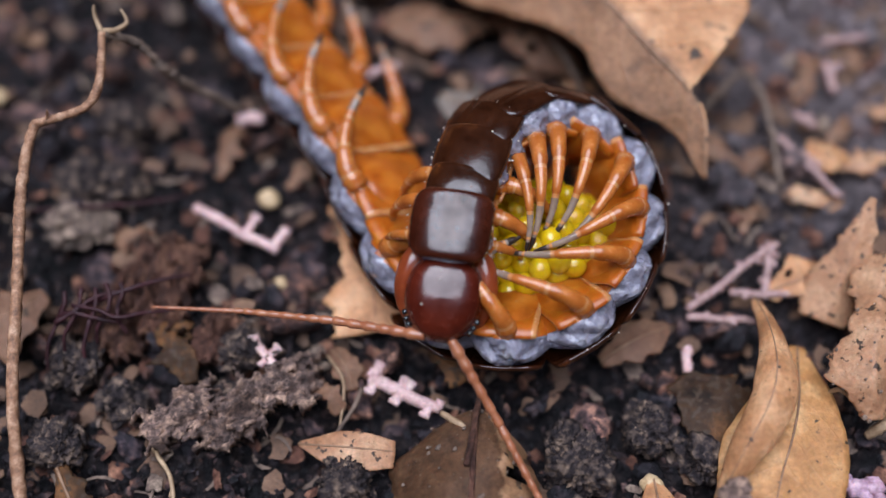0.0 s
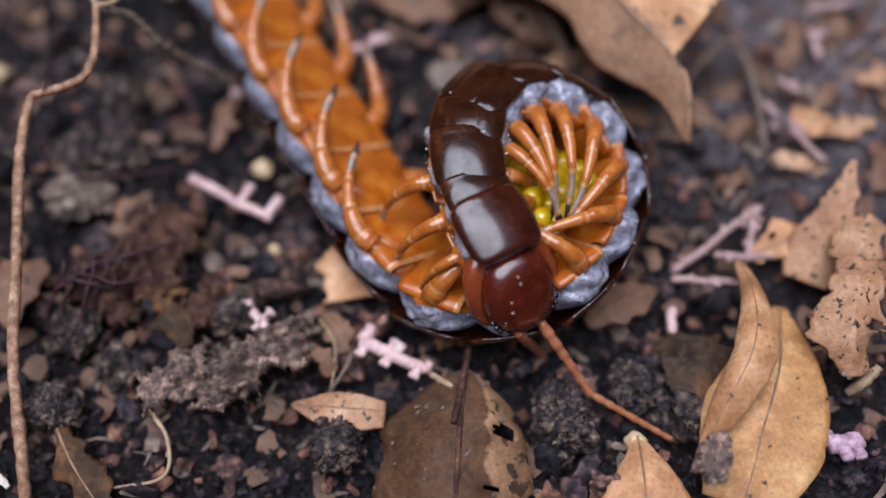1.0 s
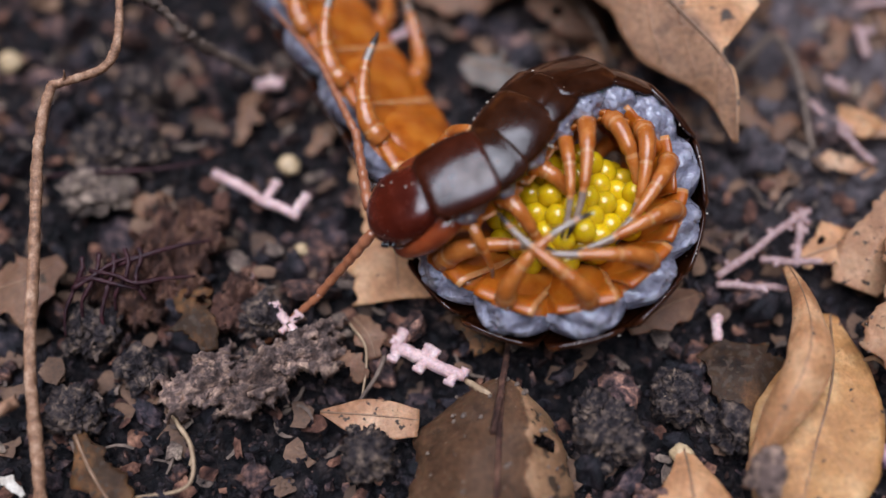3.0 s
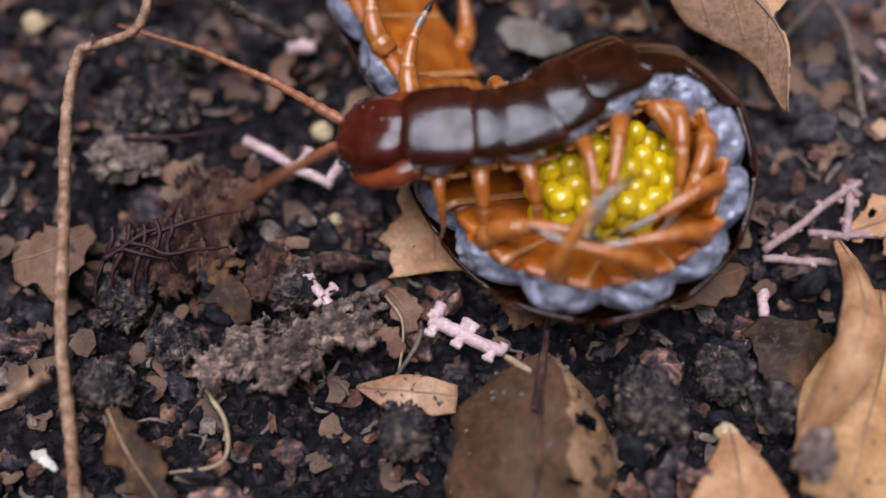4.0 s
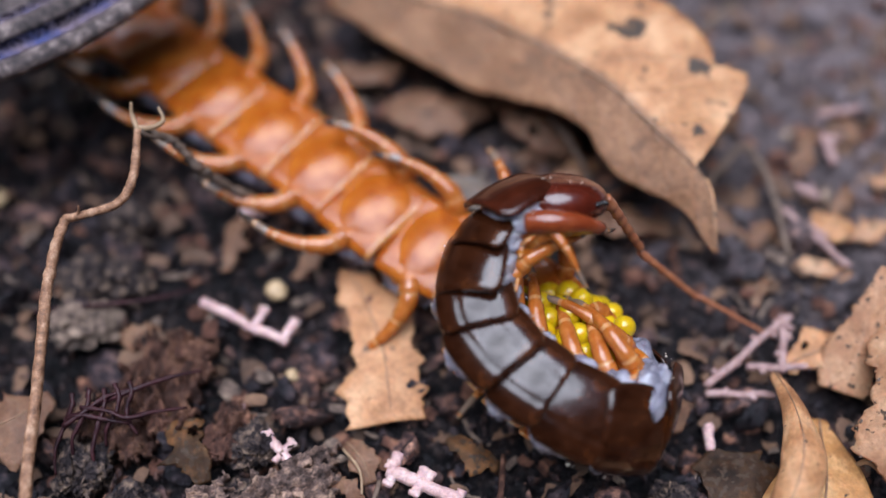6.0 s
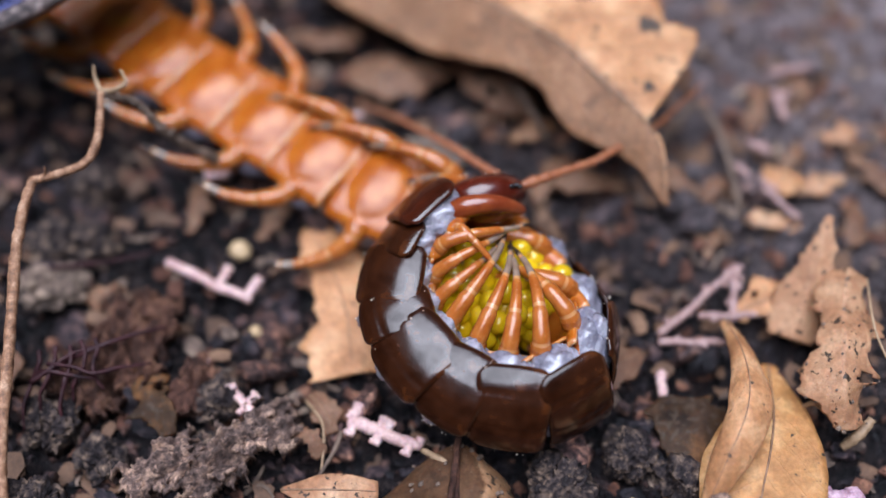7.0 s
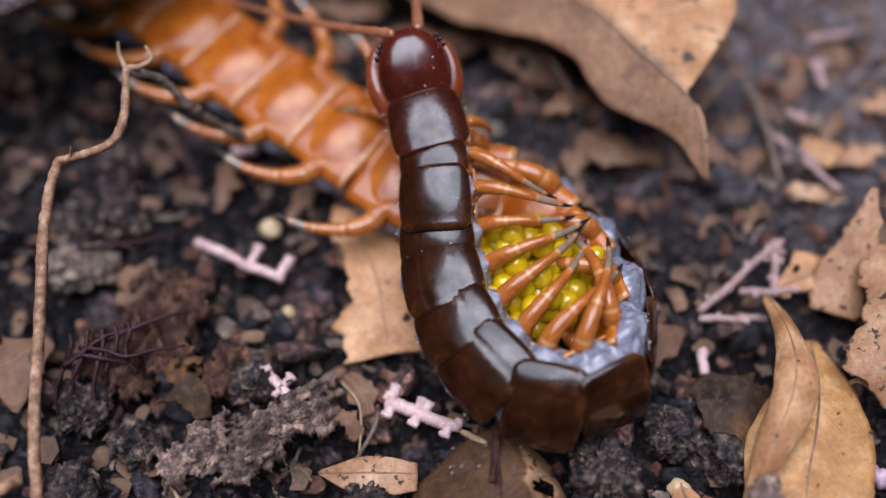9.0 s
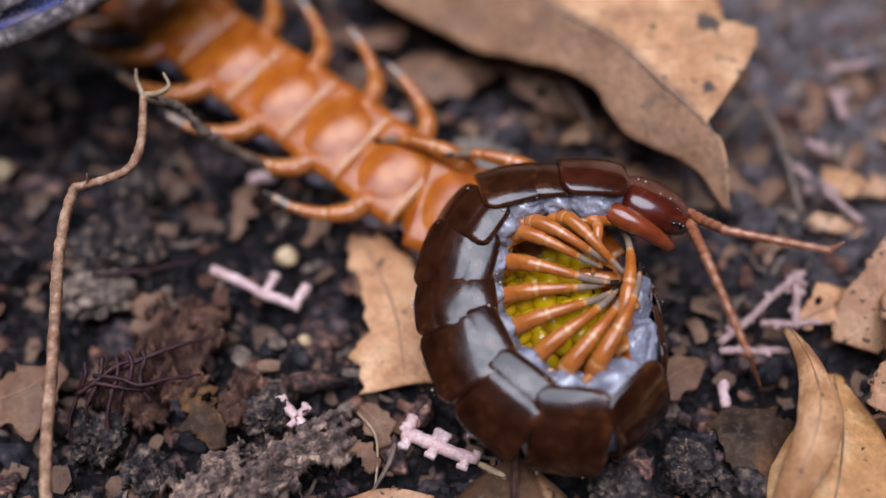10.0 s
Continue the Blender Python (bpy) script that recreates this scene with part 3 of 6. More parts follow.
leaf("dead_leaf", "lacy half-eaten brown leaf skeleton",
     [(48.6, 109.3, 3.0), (53.1, 104.3, 4.5), (58.1, 100.2, 2.0)], [1.5, 3.6, 0.8], [1.0, 3.0, 0.8], 10, 20, M_LEAF_BROWN, seed=32.0, ragged=0.7, nu=40, holes=((0.3, 0.5, 0.05, 0.2), (0.55, -0.5, 0.06, 0.25), (0.7, 0.4, 0.05, 0.3)))
leaf("dead_leaf", "grey weathered leaf scrap on soil",
     [(41.3, 99.0, 1.5), (44.6, 95.8, 3.5), (48.8, 96.0, 1.5)], [1.0, 3.0, 0.6], [1.0, 2.4, 1.0], 14, 14, M_LEAF_GREY, seed=35.0, ragged=0.35, nu=24)
leaf("dead_leaf", "dark curled leaf scrap in the shade of a larger leaf",
     [(57.9, 93.6, 1.5), (60.8, 90.2, 3.0), (66.4, 88.8, 1.0)], [1.0, 2.0, 0.6], [1.0, 2.2, 0.8], 16, 20, M_LEAF_BROWN, seed=38.0, ragged=0.4, nu=24)
leaf("dead_leaf", "brown ragged leaf fragment beside the twig",
     [(-11.9, 73.9, 1.5), (-7.3, 74.2, 3.0), (-3.8, 76.9, 2.0)], [2.0, 3.2, 0.6], [2.0, 4.0, 1.2], 8, 10, M_LEAF_BROWN, seed=41.0, ragged=0.45, nu=26)
leaf("dead_leaf", "ragged brown leaf piece on the soil",
     [(55.0, 63.9, 1.0), (58.9, 65.6, 2.2), (63.5, 67.3, 1.0)], [0.6, 2.0, 0.6], [0.6, 2.2, 0.8], 8, 10, M_LEAF_BROWN, seed=44.0, ragged=0.4, nu=22)
leaf("dead_leaf", "dark brown decayed leaf piece lying flat",
     [(63.1, 61.5, 1.2), (65.8, 57.4, 2.2), (69.9, 54.3, 1.5)], [1.8, 4.2, 3.0], [2.0, 3.6, 2.6], 5, 5, M_LEAF_PEAT, seed=47.0, ragged=0.3, nu=26, rib=0.0)
leaf("dead_leaf", "dark decayed leaf with a reddish midrib",
     [(-0.9, 57.2, 2.5), (1.3, 52.8, 3.0), (4.6, 47.5, 2.0)], [0.5, 1.5, 1.2], [0.5, 1.3, 1.3], 14, 18, M_LEAF_PEAT, seed=71.0, ragged=0.9, nu=26, rib=0.2)
leaf("dead_leaf", "ragged reddish-brown leaf strip among the clods",
     [(8.0, 73.2, 1.8), (10.8, 69.1, 3.4), (11.9, 64.9, 2.2)], [1.2, 2.2, 0.8], [1.0, 2.4, 1.0], 12, 14, M_LEAF_PEAT, seed=74.0, ragged=1.1, nu=26, rib=0.0, holes=((0.4, 0.5, 0.06, 0.25),))
leaf("dead_leaf", "thin brown leaf scrap beside a pink stalk",
     [(25.0, 64.0, 1.6), (26.6, 62.3, 2.6), (27.7, 60.7, 1.6)], [0.6, 1.1, 0.5], [0.6, 1.0, 0.6], 10, 12, M_LEAF_BROWN, seed=77.0, ragged=1.0, nu=18, rib=0.0)
leaf("dead_leaf", "brown leaf scrap at the edge of the coil",
     [(37.1, 66.7, 1.4), (39.4, 64.3, 2.4), (42.1, 63.2, 1.2)], [0.6, 1.2, 0.5], [0.6, 1.3, 0.6], 14, 16, M_LEAF_PEAT, seed=80.0, ragged=0.8, nu=20, rib=0.0)
leaf("dead_leaf", "small brown leaf crumb on soil",
     [(26.7, 67.9, 0.8), (28.2, 65.5, 1.5), (28.8, 63.2, 0.8)], [0.8, 1.6, 0.6], [0.5, 1.4, 0.8], 10, 10, M_LEAF_BROWN, seed=50.0, ragged=0.4, nu=16)


leaf("dead_leaf", "lacy brown leaf fragment full of holes",
     [(74.3, 70.0, 1.5), (77.8, 70.5, 3.0), (82.2, 71.1, 2.5)], [0.8, 2.6, 1.2], [0.8, 2.4, 1.4], 8, 12, M_LEAF_TAN, seed=53.0, ragged=0.6, nu=30, holes=((0.35, 0.5, 0.06, 0.2), (0.6, -0.4, 0.06, 0.25), (0.75, 0.5, 0.05, 0.2)))
leaf("dead_leaf", "dark brown layer of leaf beneath the big one",
     [(66.2, 95.2, 7.0), (70.2, 97.0, 8.0), (75.8, 100.0, 8.0)], [0.8, 2.0, 0.6], [1.2, 2.4, 1.2], 5, 20, M_LEAF_BROWN, seed=56.0, ragged=0.3, nu=20)
leaf("dead_leaf", "brown crumpled leaf scrap in the litter",
     [(29.5, 118.3, 1.5), (33.9, 115.3, 3.0), (38.1, 117.6, 1.5)], [0.8, 2.2, 0.8], [0.8, 2.0, 0.6], 14, 18, M_LEAF_BROWN, seed=59.0, ragged=0.5, nu=22)
leaf("dead_leaf", "small tan leaf scrap on the pale soil",
     [(83.7, 88.8, 1.0), (85.0, 86.1, 2.0), (88.0, 86.4, 1.0)], [0.5, 1.6, 0.5], [0.5, 1.6, 0.6], 10, 10, M_LEAF_TAN, seed=62.0, ragged=0.4, nu=18)
leaf("dead_leaf", "bleached blue-white scrap of leaf skin",
     [(-8.3, 53.8, 1.5), (-7.0, 53.1, 2.2), (-5.8, 51.9, 1.6)], [0.3, 0.6, 0.3], [0.2, 0.5, 0.3], 10, 10, M_SPECK, seed=65.0, ragged=0.5, nu=14, rib=0.0)


scraps = random.Random(31)
for x, y, pale in ((95.1, 92.5, 1), (87.8, 90.2, 0), (85.9, 97.6, 0), (89.8, 85.7, 1), (77.0, 87.0, 0), (91.8, 79.7, 0), (74.3, 80.2, 0), (82.1, 81.3, 1), (97.0, 86.1, 0), (72.8, 89.3, 0), (91.9, 100.2, 0), (57.5, 98.7, 1), (58.1, 91.7, 0), (53.0, 101.2, 0), (25.0, 90.7, 0), (16.0, 94.6, 0), (30.2, 82.9, 0), (4.9, 83.4, 0)):
    a, ln = scraps.uniform(0, 6.28), scraps.uniform(2.2, 4.6)
    dx, dy, z = math.cos(a) * ln, math.sin(a) * ln, max(soil_height(x, y), -0.3) + 0.6
    leaf("dead_leaf", "small torn %s leaf scrap on crumbly soil" % ("tan" if pale else "brown"), [(x - dx, y - dy, z), (x, y, z + 0.9), (x + dx, y + dy, z + 0.2)], [0.5, scraps.uniform(0.9, 2.0), 0.5], [0.4, scraps.uniform(0.8, 1.8), 0.5], 12, 16, M_LEAF_ROUGH if pale else M_LEAF_BROWN, seed=x, ragged=1.2, nu=16, rib=0.0)


def drops(ob, count, seed):
    """Small water drops resting on a leaf."""
    r = random.Random(seed)
    V, Fc = lump_data(1.0, 0.7, 2, 1.0, 0.0)
    me = mesh_of("water_drop", V, Fc, [M_DROP])
    vs = ob.data.vertices
    for _ in range(count):
        v = vs[r.randrange(len(vs) // 2)].co
        s = r.uniform(0.1, 0.24)
        part("water_drop", me, ob, m=Matrix.Translation(v) @ Matrix.Diagonal((s, s, s, 1)))


drops(wet_leaf, 26, 5)


def grains(ob, count, seed, mat):
    """Crumbs of soil lying on a leaf, too small to pick apart."""
    r = random.Random(seed)
    V0, F0 = lump_data(1.0, 0.7, 1, seed, 0.5)
    vs = ob.data.vertices
    verts, faces = [], []
    for _ in range(count):
        c = vs[r.randrange(len(vs) // 2)].co / MM
        q = 0.05 + 0.27 * r.random() ** 2
        base = len(verts)
        dx, dy = r.uniform(-0.3, 0.3), r.uniform(-0.3, 0.3)
        verts.extend((c.x + dx + q * v[0], c.y + dy + q * v[1], c.z + 0.05 + q * v[2]) for v in V0)
        faces.extend(tuple(base + w for w in f) for f in F0)
    tagged(part("soil_grains", mesh_of("soil_grains", verts, faces, [mat]), ob, "fine grains of soil"), kind="stuff")


grains(rotten_leaf, 130, 3.0, M_GREYTWIG)
grains(wet_leaf, 36, 4.0, M_CLOD)


# ---- clods, bark ----
def clod(name, label, p, r, squash, seed, mat, stretch=(1, 1, 1), turn=0.0):
    """A rounded clod: a core with many grains stuck on it."""
    crumb_cluster(name, label, p, (r * 0.9 * stretch[0], r * 0.9 * stretch[1], r * squash * 1.2), turn, 12, seed, mat, 0.55, 1.0)


def crumb_cluster(name, label, p, size, turn, count, seed, mat, flat=0.38, core=0.5, big=1.0):
    """A crumbly heap: rough grains stuck on one another and on a flat core."""
    r = random.Random(seed)
    V, Fc = lump_data(1.0, 1.0, 5, seed, 0.5, (size[0] * 0.95, size[1] * 0.95, size[2] * core), 2.4)
    ob = new(name, mesh_of(name, V, Fc, [mat]))
    ob.matrix_basis = at_mm(p, Euler((0, 0, radians(turn))).to_matrix().to_4x4())
    shapes = [mesh_of("crumb", *lump_data(1.25, flat, 3, seed + k, 0.55, crag=1.1), [mat]) for k in range(5)]
    for _ in range(count):
        while True:
            u, v = r.uniform(-1, 1), r.uniform(-1, 1)
            if u * u + v * v < 1:
                break
        s = big * r.uniform(0.45, 1.3) * (1.1 - 0.4 * math.hypot(u, v))
        q = (u * size[0], v * size[1], size[2] * (1 - u * u - v * v) * r.uniform(0.2, 1.1) - 0.4)
        rot = Euler((r.uniform(-0.8, 0.8), r.uniform(-0.8, 0.8), r.uniform(0, 6.28))).to_matrix().to_4x4()
        part("crumb", shapes[r.randrange(5)], ob, m=at_mm(q) @ rot @ Matrix.Diagonal((s, s, s, 1)))
    return tagged(ob, label, "clod", "soil clods")


crumb_cluster("soil_clod", "pale brown crumbly clod of moist soil", (-0.6, 85.2, 1.8), (3.6, 2.6, 1.6), 0, 44, 18, M_CLOD)
crumb_cluster("soil_clod", "pale brown crumbly clod of moist soil", (1.8, 90.1, 1.6), (2.8, 2.0, 1.6), 20, 34, 19, M_HUMUS)
clod("soil_clod", "dark crumbly clod of moist soil", (51.2, 52.7, 2.0), 3.6, 0.75, 2.2, M_HUMUS)
clod("soil_clod", "dark crumbly clod of moist soil", (58.8, 55.8, 1.0), 2.6, 0.7, 3.1, M_HUMUS)
clod("soil_clod", "grey-brown clod beside a leaf", (27.8, 52.8, 2.0), 2.9, 0.75, 4.4, M_HUMUS)
clod("soil_clod", "grey elongated clod resting on a golden leaf", (64.0, 46.8, 7.0), 1.25, 0.8, 5.2, M_STRIP, (0.85, 1.9, 1.0), -18)
clod("soil_clod", "dark clod of moist soil", (63.8, 52.7, 1.0), 2.4, 0.7, 6.3, M_HUMUS)
clod("soil_clod", "dark clod of moist soil", (58.7, 56.7, 1.0), 2.4, 0.7, 6.9, M_HUMUS)
clod("soil_clod", "dark clod of moist soil", (-0.2, 68.4, 1.0), 3.2, 0.7, 7.7, M_HUMUS)
clod("soil_clod", "dark clod of moist soil", (3.4, 90.3, 0.5), 3.2, 0.7, 8.8, M_HUMUS)
clod("soil_clod", "dark clod of moist soil", (17.1, 68.6, 1.2), 2.6, 0.7, 9.4, M_HUMUS)
clod("soil_clod", "dark clod of moist soil", (-0.2, 90.7, 1.0), 3.6, 0.7, 10.1, M_HUMUS)
clod("soil_clod", "dark clod of moist soil", (3.6, 98.2, 1.0), 3.2, 0.7, 11.1, M_HUMUS)
clod("soil_clod", "dark clod of moist soil", (4.7, 64.3, 0.5), 2.2, 0.7, 12.1, M_HUMUS)
clod("soil_clod", "dark clod of moist soil", (-1.5, 59.8, 1.5), 3.0, 0.7, 13.6, M_HUMUS)
clod("soil_clod", "dark clod of moist soil", (50.3, 55.3, 1.5), 2.5, 0.7, 14.7, M_HUMUS)


def plate_data(size, seed, ridge=1.0):
    """A ragged plate of rotten bark: flaking layers, ridges along the grain, a torn outline."""
    nx, ny = int(size[0] * 9), int(size[1] * 9)
    S = Vector((seed * 1.7, seed * 2.3, seed))
    verts, inside = [], []
    for i in range(nx + 1):
        for j in range(ny + 1):
            u, v = 2 * i / nx - 1, 2 * j / ny - 1
            x, y = u * size[0], v * size[1]
            q = Vector((x, y, 0))
            edge = max(abs(u) + 0.42 * noise.noise(Vector((y * 0.5, seed, 3))) + 0.3 * noise.noise(Vector((y * 1.7, seed, 8))), abs(v) + 0.55 * noise.noise(Vector((x * 0.34, seed, 5))) + 0.34 * noise.noise(Vector((x * 1.2, seed, 9))))
            edge += 0.16 * noise.noise(q * 2.4 + S)
            inside.append(edge < 0.82)
            h = 1.7 * noise.noise(Vector((x * 0.2, y * 0.42, seed))) + 1.0 * noise.noise(Vector((x * 0.45, y * 1.3, seed + 4)))
            h = 0.55 * h + 0.45 * math.floor(h * 3.2 + 0.5) / 3.2
            h += ridge * (0.3 - abs(noise.noise(Vector((x * 0.55, y * 2.2, seed + 7))))) * 0.8 + 0.35 * noise.noise(q * 1.9 + S) + 0.22 * noise.noise(q * 4.3 + S)
            k = max(0.0, 1 - max(0.0, edge) ** 3)
            verts.append((x, y, size[2] * (h * 0.8 + 0.5 * k)))
    n, m = len(verts), ny + 1
    low = [(x, y, z - 0.45 - 0.3 * size[2]) for x, y, z in verts]
    top = []
    for i in range(nx):
        for j in range(ny):
            f = (i * m + j, (i + 1) * m + j, (i + 1) * m + j + 1, i * m + j + 1)
            if all(inside[v] for v in f):
                top.append(f)
    edges = {(a, b) for f in top for a, b in zip(f, f[1:] + f[:1])}
    faces = top + [tuple(v + n for v in reversed(f)) for f in top] + [(b, a, a + n, b + n) for a, b in edges if (b, a) not in edges]
    return verts + low, faces


def bark_strip(label, p, size, turn, seed, mat, tilt=0.0, ridge=1.0, loose=9):
    """A piece of bark with loose flakes that lift off its face."""
    r = random.Random(seed)
    ob = new("bark_chunk", mesh_of("bark_chunk", *plate_data(size, seed, ridge), [mat]))
    ob.matrix_basis = at_mm(p, Euler((0, radians(tilt), radians(turn))).to_matrix().to_4x4())
    for k in range(loose):
        V, Fc = plate_data((r.uniform(0.9, 2.2), r.uniform(0.6, 1.3), r.uniform(0.3, 0.5)), seed + k * 1.9 + 20, 0.6)
        lift = Euler((r.uniform(-0.6, 0.6), r.uniform(-0.5, 0.5), r.uniform(-0.6, 0.6))).to_matrix().to_4x4()
        q = (r.uniform(-0.6, 0.6) * size[0], r.uniform(-0.5, 0.5) * size[1], size[2] * r.uniform(0.25, 0.6))
        part("flake", mesh_of("flake", V, Fc, [mat]), ob, m=at_mm(q, lift))
    return tagged(ob, label, "bark", "pieces of bark")


bark_strip("ragged flaking strip of grey-brown bark", (18.9, 62.3, 2.2), (8.4, 4.0, 2.6), 24, 3.0, M_STRIP)
bark_strip("ragged end piece of grey-brown bark", (11.4, 61.5, 2.0), (5.0, 2.9, 2.2), 28, 5.0, M_STRIP)
bark_strip("dark reddish-brown rotten bark with long ridges", (8.3, 76.4, 1.4), (7.6, 5.2, 2.4), 78, 7.0, M_BARK, ridge=1.6)
bark_strip("dark brown rotten bark flake", (4.3, 73.2, 1.0), (5.4, 4.6, 2.2), 64, 9.0, M_BARK, ridge=1.4)
bark_strip("small brown bark flake among soil crumbs", (15.0, 70.0, 1.2), (3.8, 2.8, 2.0), 60, 13.0, M_BARK)
crumb_cluster("soil_clod", "crumbly dark soil heap beside the bark", (15.8, 62.9, 0.4), (4.0, 2.0, 1.0), 5, 30, 17, M_HUMUS)
for q, r, lab in (((21.5, 76.1, 1.0), 0.75, "round cream pebble"), ((20.4, 86.7, 1.2), 1.2, "cream pebble"), ((57.8, 50.2, 2.0), 1.1, "small yellowish pebble"), ((-12.0, 103.9, 1.0), 1.3, "yellowish seed husk")):
    V, Fc = lump_data(r, 0.8, 3, r * 9, 0.25)
    ob = new("pebble", mesh_of("pebble", V, Fc, [M_PEBBLE]))
    ob.matrix_basis = at_mm(q)
    tagged(ob, lab + " on the soil", "pebble", "pebbles")


# ---- twigs and roots ----
def stick(name, label, points, radii, mat, sides=10, steps=40, rough=0.25, seed=0.0, category="twig", parent=None):
    V, Fc = tube_data(points, radii, steps, sides, rough, seed)
    me = mesh_of(name, V, Fc, [mat])
    if parent is not None:
        return part(name, me, parent, label)
    return tagged(new(name, me), label, category)


twig = stick("twig", "thin bent brown twig with curling tendrils", [(-4.5, 48.2, -1.0), (-4.1, 54.5, 3.0), (-4.2, 63.6, 7.0), (-3.6, 74.4, 10.0), (-2.9, 83.7, 13.0), (-1.5, 89.1, 15.0), (-0.1, 89.7, 15.5), (4.0, 90.7, 16.0), (5.6, 93.0, 17.0), (5.9, 98.4, 18.0)],
             [0.66, 0.64, 0.6, 0.58, 0.55, 0.5, 0.42, 0.44, 0.46, 0.36], M_TWIG, 12, 150, 0.3)
stick("tendril", "pale curling tendril", [(5.9, 98.4, 18.0), (5.4, 99.8, 19.0), (5.5, 100.5, 20.0)], [0.3, 0.22, 0.12], M_PALEFIBRE, 6, 14, 0.1, 1.0, parent=twig)
stick("tendril", "pale curling tendril", [(6.0, 98.7, 18.0), (7.5, 98.3, 18.5), (8.7, 98.8, 19.0), (8.2, 100.1, 19.5)], [0.32, 0.3, 0.22, 0.12], M_PALEFIBRE, 6, 18, 0.1, 2.0, parent=twig)
stick("thorn", "", [(-0.0, 89.6, 15.5), (0.3, 89.9, 16.2), (0.5, 90.1, 17.0)], [0.25, 0.16, 0.06], M_TWIG, 6, 8, 0.1, 3.0, parent=twig)
stick("side_branch", "grey side branch running down to the soil", [(6.2, 98.2, 18.0), (8.8, 98.5, 16.0), (11.1, 97.2, 13.0), (12.9, 97.0, 10.0), (17.7, 97.2, 4.0)], [0.42, 0.5, 0.55, 0.6, 0.5], M_GREYTWIG, 8, 50, 0.9, 4.0, parent=twig)
stick("side_branch", "", [(-5.2, 59.6, 7.0), (-7.0, 58.1, 8.0), (-11.9, 55.4, 8.0)], [0.6, 0.55, 0.5], M_TWIG, 8, 14, 0.3, 5.0, parent=twig)

stick("root", "thin curved pale root fibre", [(8.0, 59.9, 1.0), (9.0, 57.5, 2.0), (10.3, 55.2, 1.5), (10.0, 53.6, 1.0)], [0.2, 0.22, 0.2, 0.15], M_PALEFIBRE, 6, 24, 0.1, 1.0, "root")
stick("root", "thin curved pale root fibre", [(7.8, 59.4, 1.0), (10.4, 55.0, 2.5), (9.9, 51.3, 2.0), (4.2, 50.9, 1.0)], [0.2, 0.24, 0.2, 0.15], M_PALEFIBRE, 6, 30, 0.1, 2.0, "root")
stick("root", "pale hooked root fibre", [(77.4, 57.7, 3.0), (78.1, 57.4, 4.5), (79.4, 56.0, 4.0), (81.2, 54.6, 2.0)], [0.25, 0.3, 0.25, 0.2], M_PALEFIBRE, 6, 24, 0.1, 3.0, "root")
stick("root", "thin dry stalk on the soil", [(29.7, 63.1, 1.0), (28.7, 60.7, 2.0), (26.5, 58.2, 1.0)], [0.3, 0.25, 0.2], M_GREYTWIG, 6, 18, 0.2, 4.0, "root")
stick("root", "thin reddish stick on the soil", [(-1.5, 56.9, 1.5), (0.4, 53.6, 2.0), (3.8, 48.7, 1.0)], [0.35, 0.4, 0.3], M_GREYTWIG, 7, 18, 0.2, 5.0, "root")
stick("root", "dark root fibre across the soil", [(-6.4, 87.5, 1.5), (0.8, 86.5, 3.0), (6.1, 86.7, 2.5), (11.3, 87.9, 1.5)], [0.2, 0.25, 0.22, 0.15], M_FIBRE, 6, 24, 0.1, 6.0, "root")
stick("root", "brown root arching over the litter", [(53.8, 105.1, 6.0), (56.2, 100.0, 5.0), (58.5, 95.6, 2.0)], [0.35, 0.4, 0.3], M_GREYTWIG, 7, 20, 0.2, 7.0, "root")
stick("root", "grey fallen twig on the soil", [(77.1, 98.0, 3.0), (73.4, 94.9, 2.5), (71.2, 92.8, 1.5)], [0.5, 0.5, 0.4], M_GREYTWIG, 7, 16, 0.3, 8.0, "twig")
stick("root", "grey fallen twig on the soil", [(77.7, 97.9, 3.0), (79.2, 92.6, 2.5), (78.8, 82.9, 1.5)], [0.55, 0.5, 0.4], M_GREYTWIG, 7, 18, 0.3, 9.0, "twig")
stick("root", "pale stick broken off below a leaf", [(83.1, 54.7, 5.0), (81.4, 53.4, 4.0), (80.2, 53.0, 2.5)], [0.45, 0.6, 0.5], M_PALEFIBRE, 7, 14, 0.4, 10.0, "twig")
stick("root", "thin pale straw among the litter", [(86.7, 68.9, 8.0), (84.9, 62.6, 9.0), (85.6, 57.2, 8.0)], [0.12, 0.15, 0.12], M_PALEFIBRE, 6, 16, 0.1, 11.0, "straw")
stick("root", "thin pale straw among the litter", [(71.9, 110.9, 6.0), (75.1, 112.1, 8.0), (80.7, 116.4, 8.0)], [0.5, 0.5, 0.5], M_GREYTWIG, 7, 12, 0.1, 12.0, "straw")

stick("root", "dark leaf stalk standing among the clods", [(42.6, 64.0, 1.5), (41.3, 58.8, 4.0), (39.6, 52.9, 5.5)], [0.3, 0.34, 0.36], M_BARK, 7, 18, 0.3, 13.0, "stalk")
stick("root", "small pale broken twig beside the leaf", [(37.7, 59.5, 2.0), (39.5, 57.7, 3.2), (41.8, 56.2, 2.5)], [0.3, 0.38, 0.28], M_PALEFIBRE, 7, 14, 0.4, 14.0, "twig")
stick("root", "thin pale root hair on the soil", [(26.3, 67.1, 1.2), (27.9, 63.6, 2.0), (27.0, 58.0, 1.0)], [0.14, 0.16, 0.12], M_PALEFIBRE, 6, 18, 0.1, 15.0, "root")
stick("root", "brown stick leaning over the litter", [(58.5, 101.6, 4.0), (66.7, 105.1, 3.0)], [0.2, 0.25, 0.2], M_GREYTWIG, 6, 10, 0.2, 16.0, "twig")

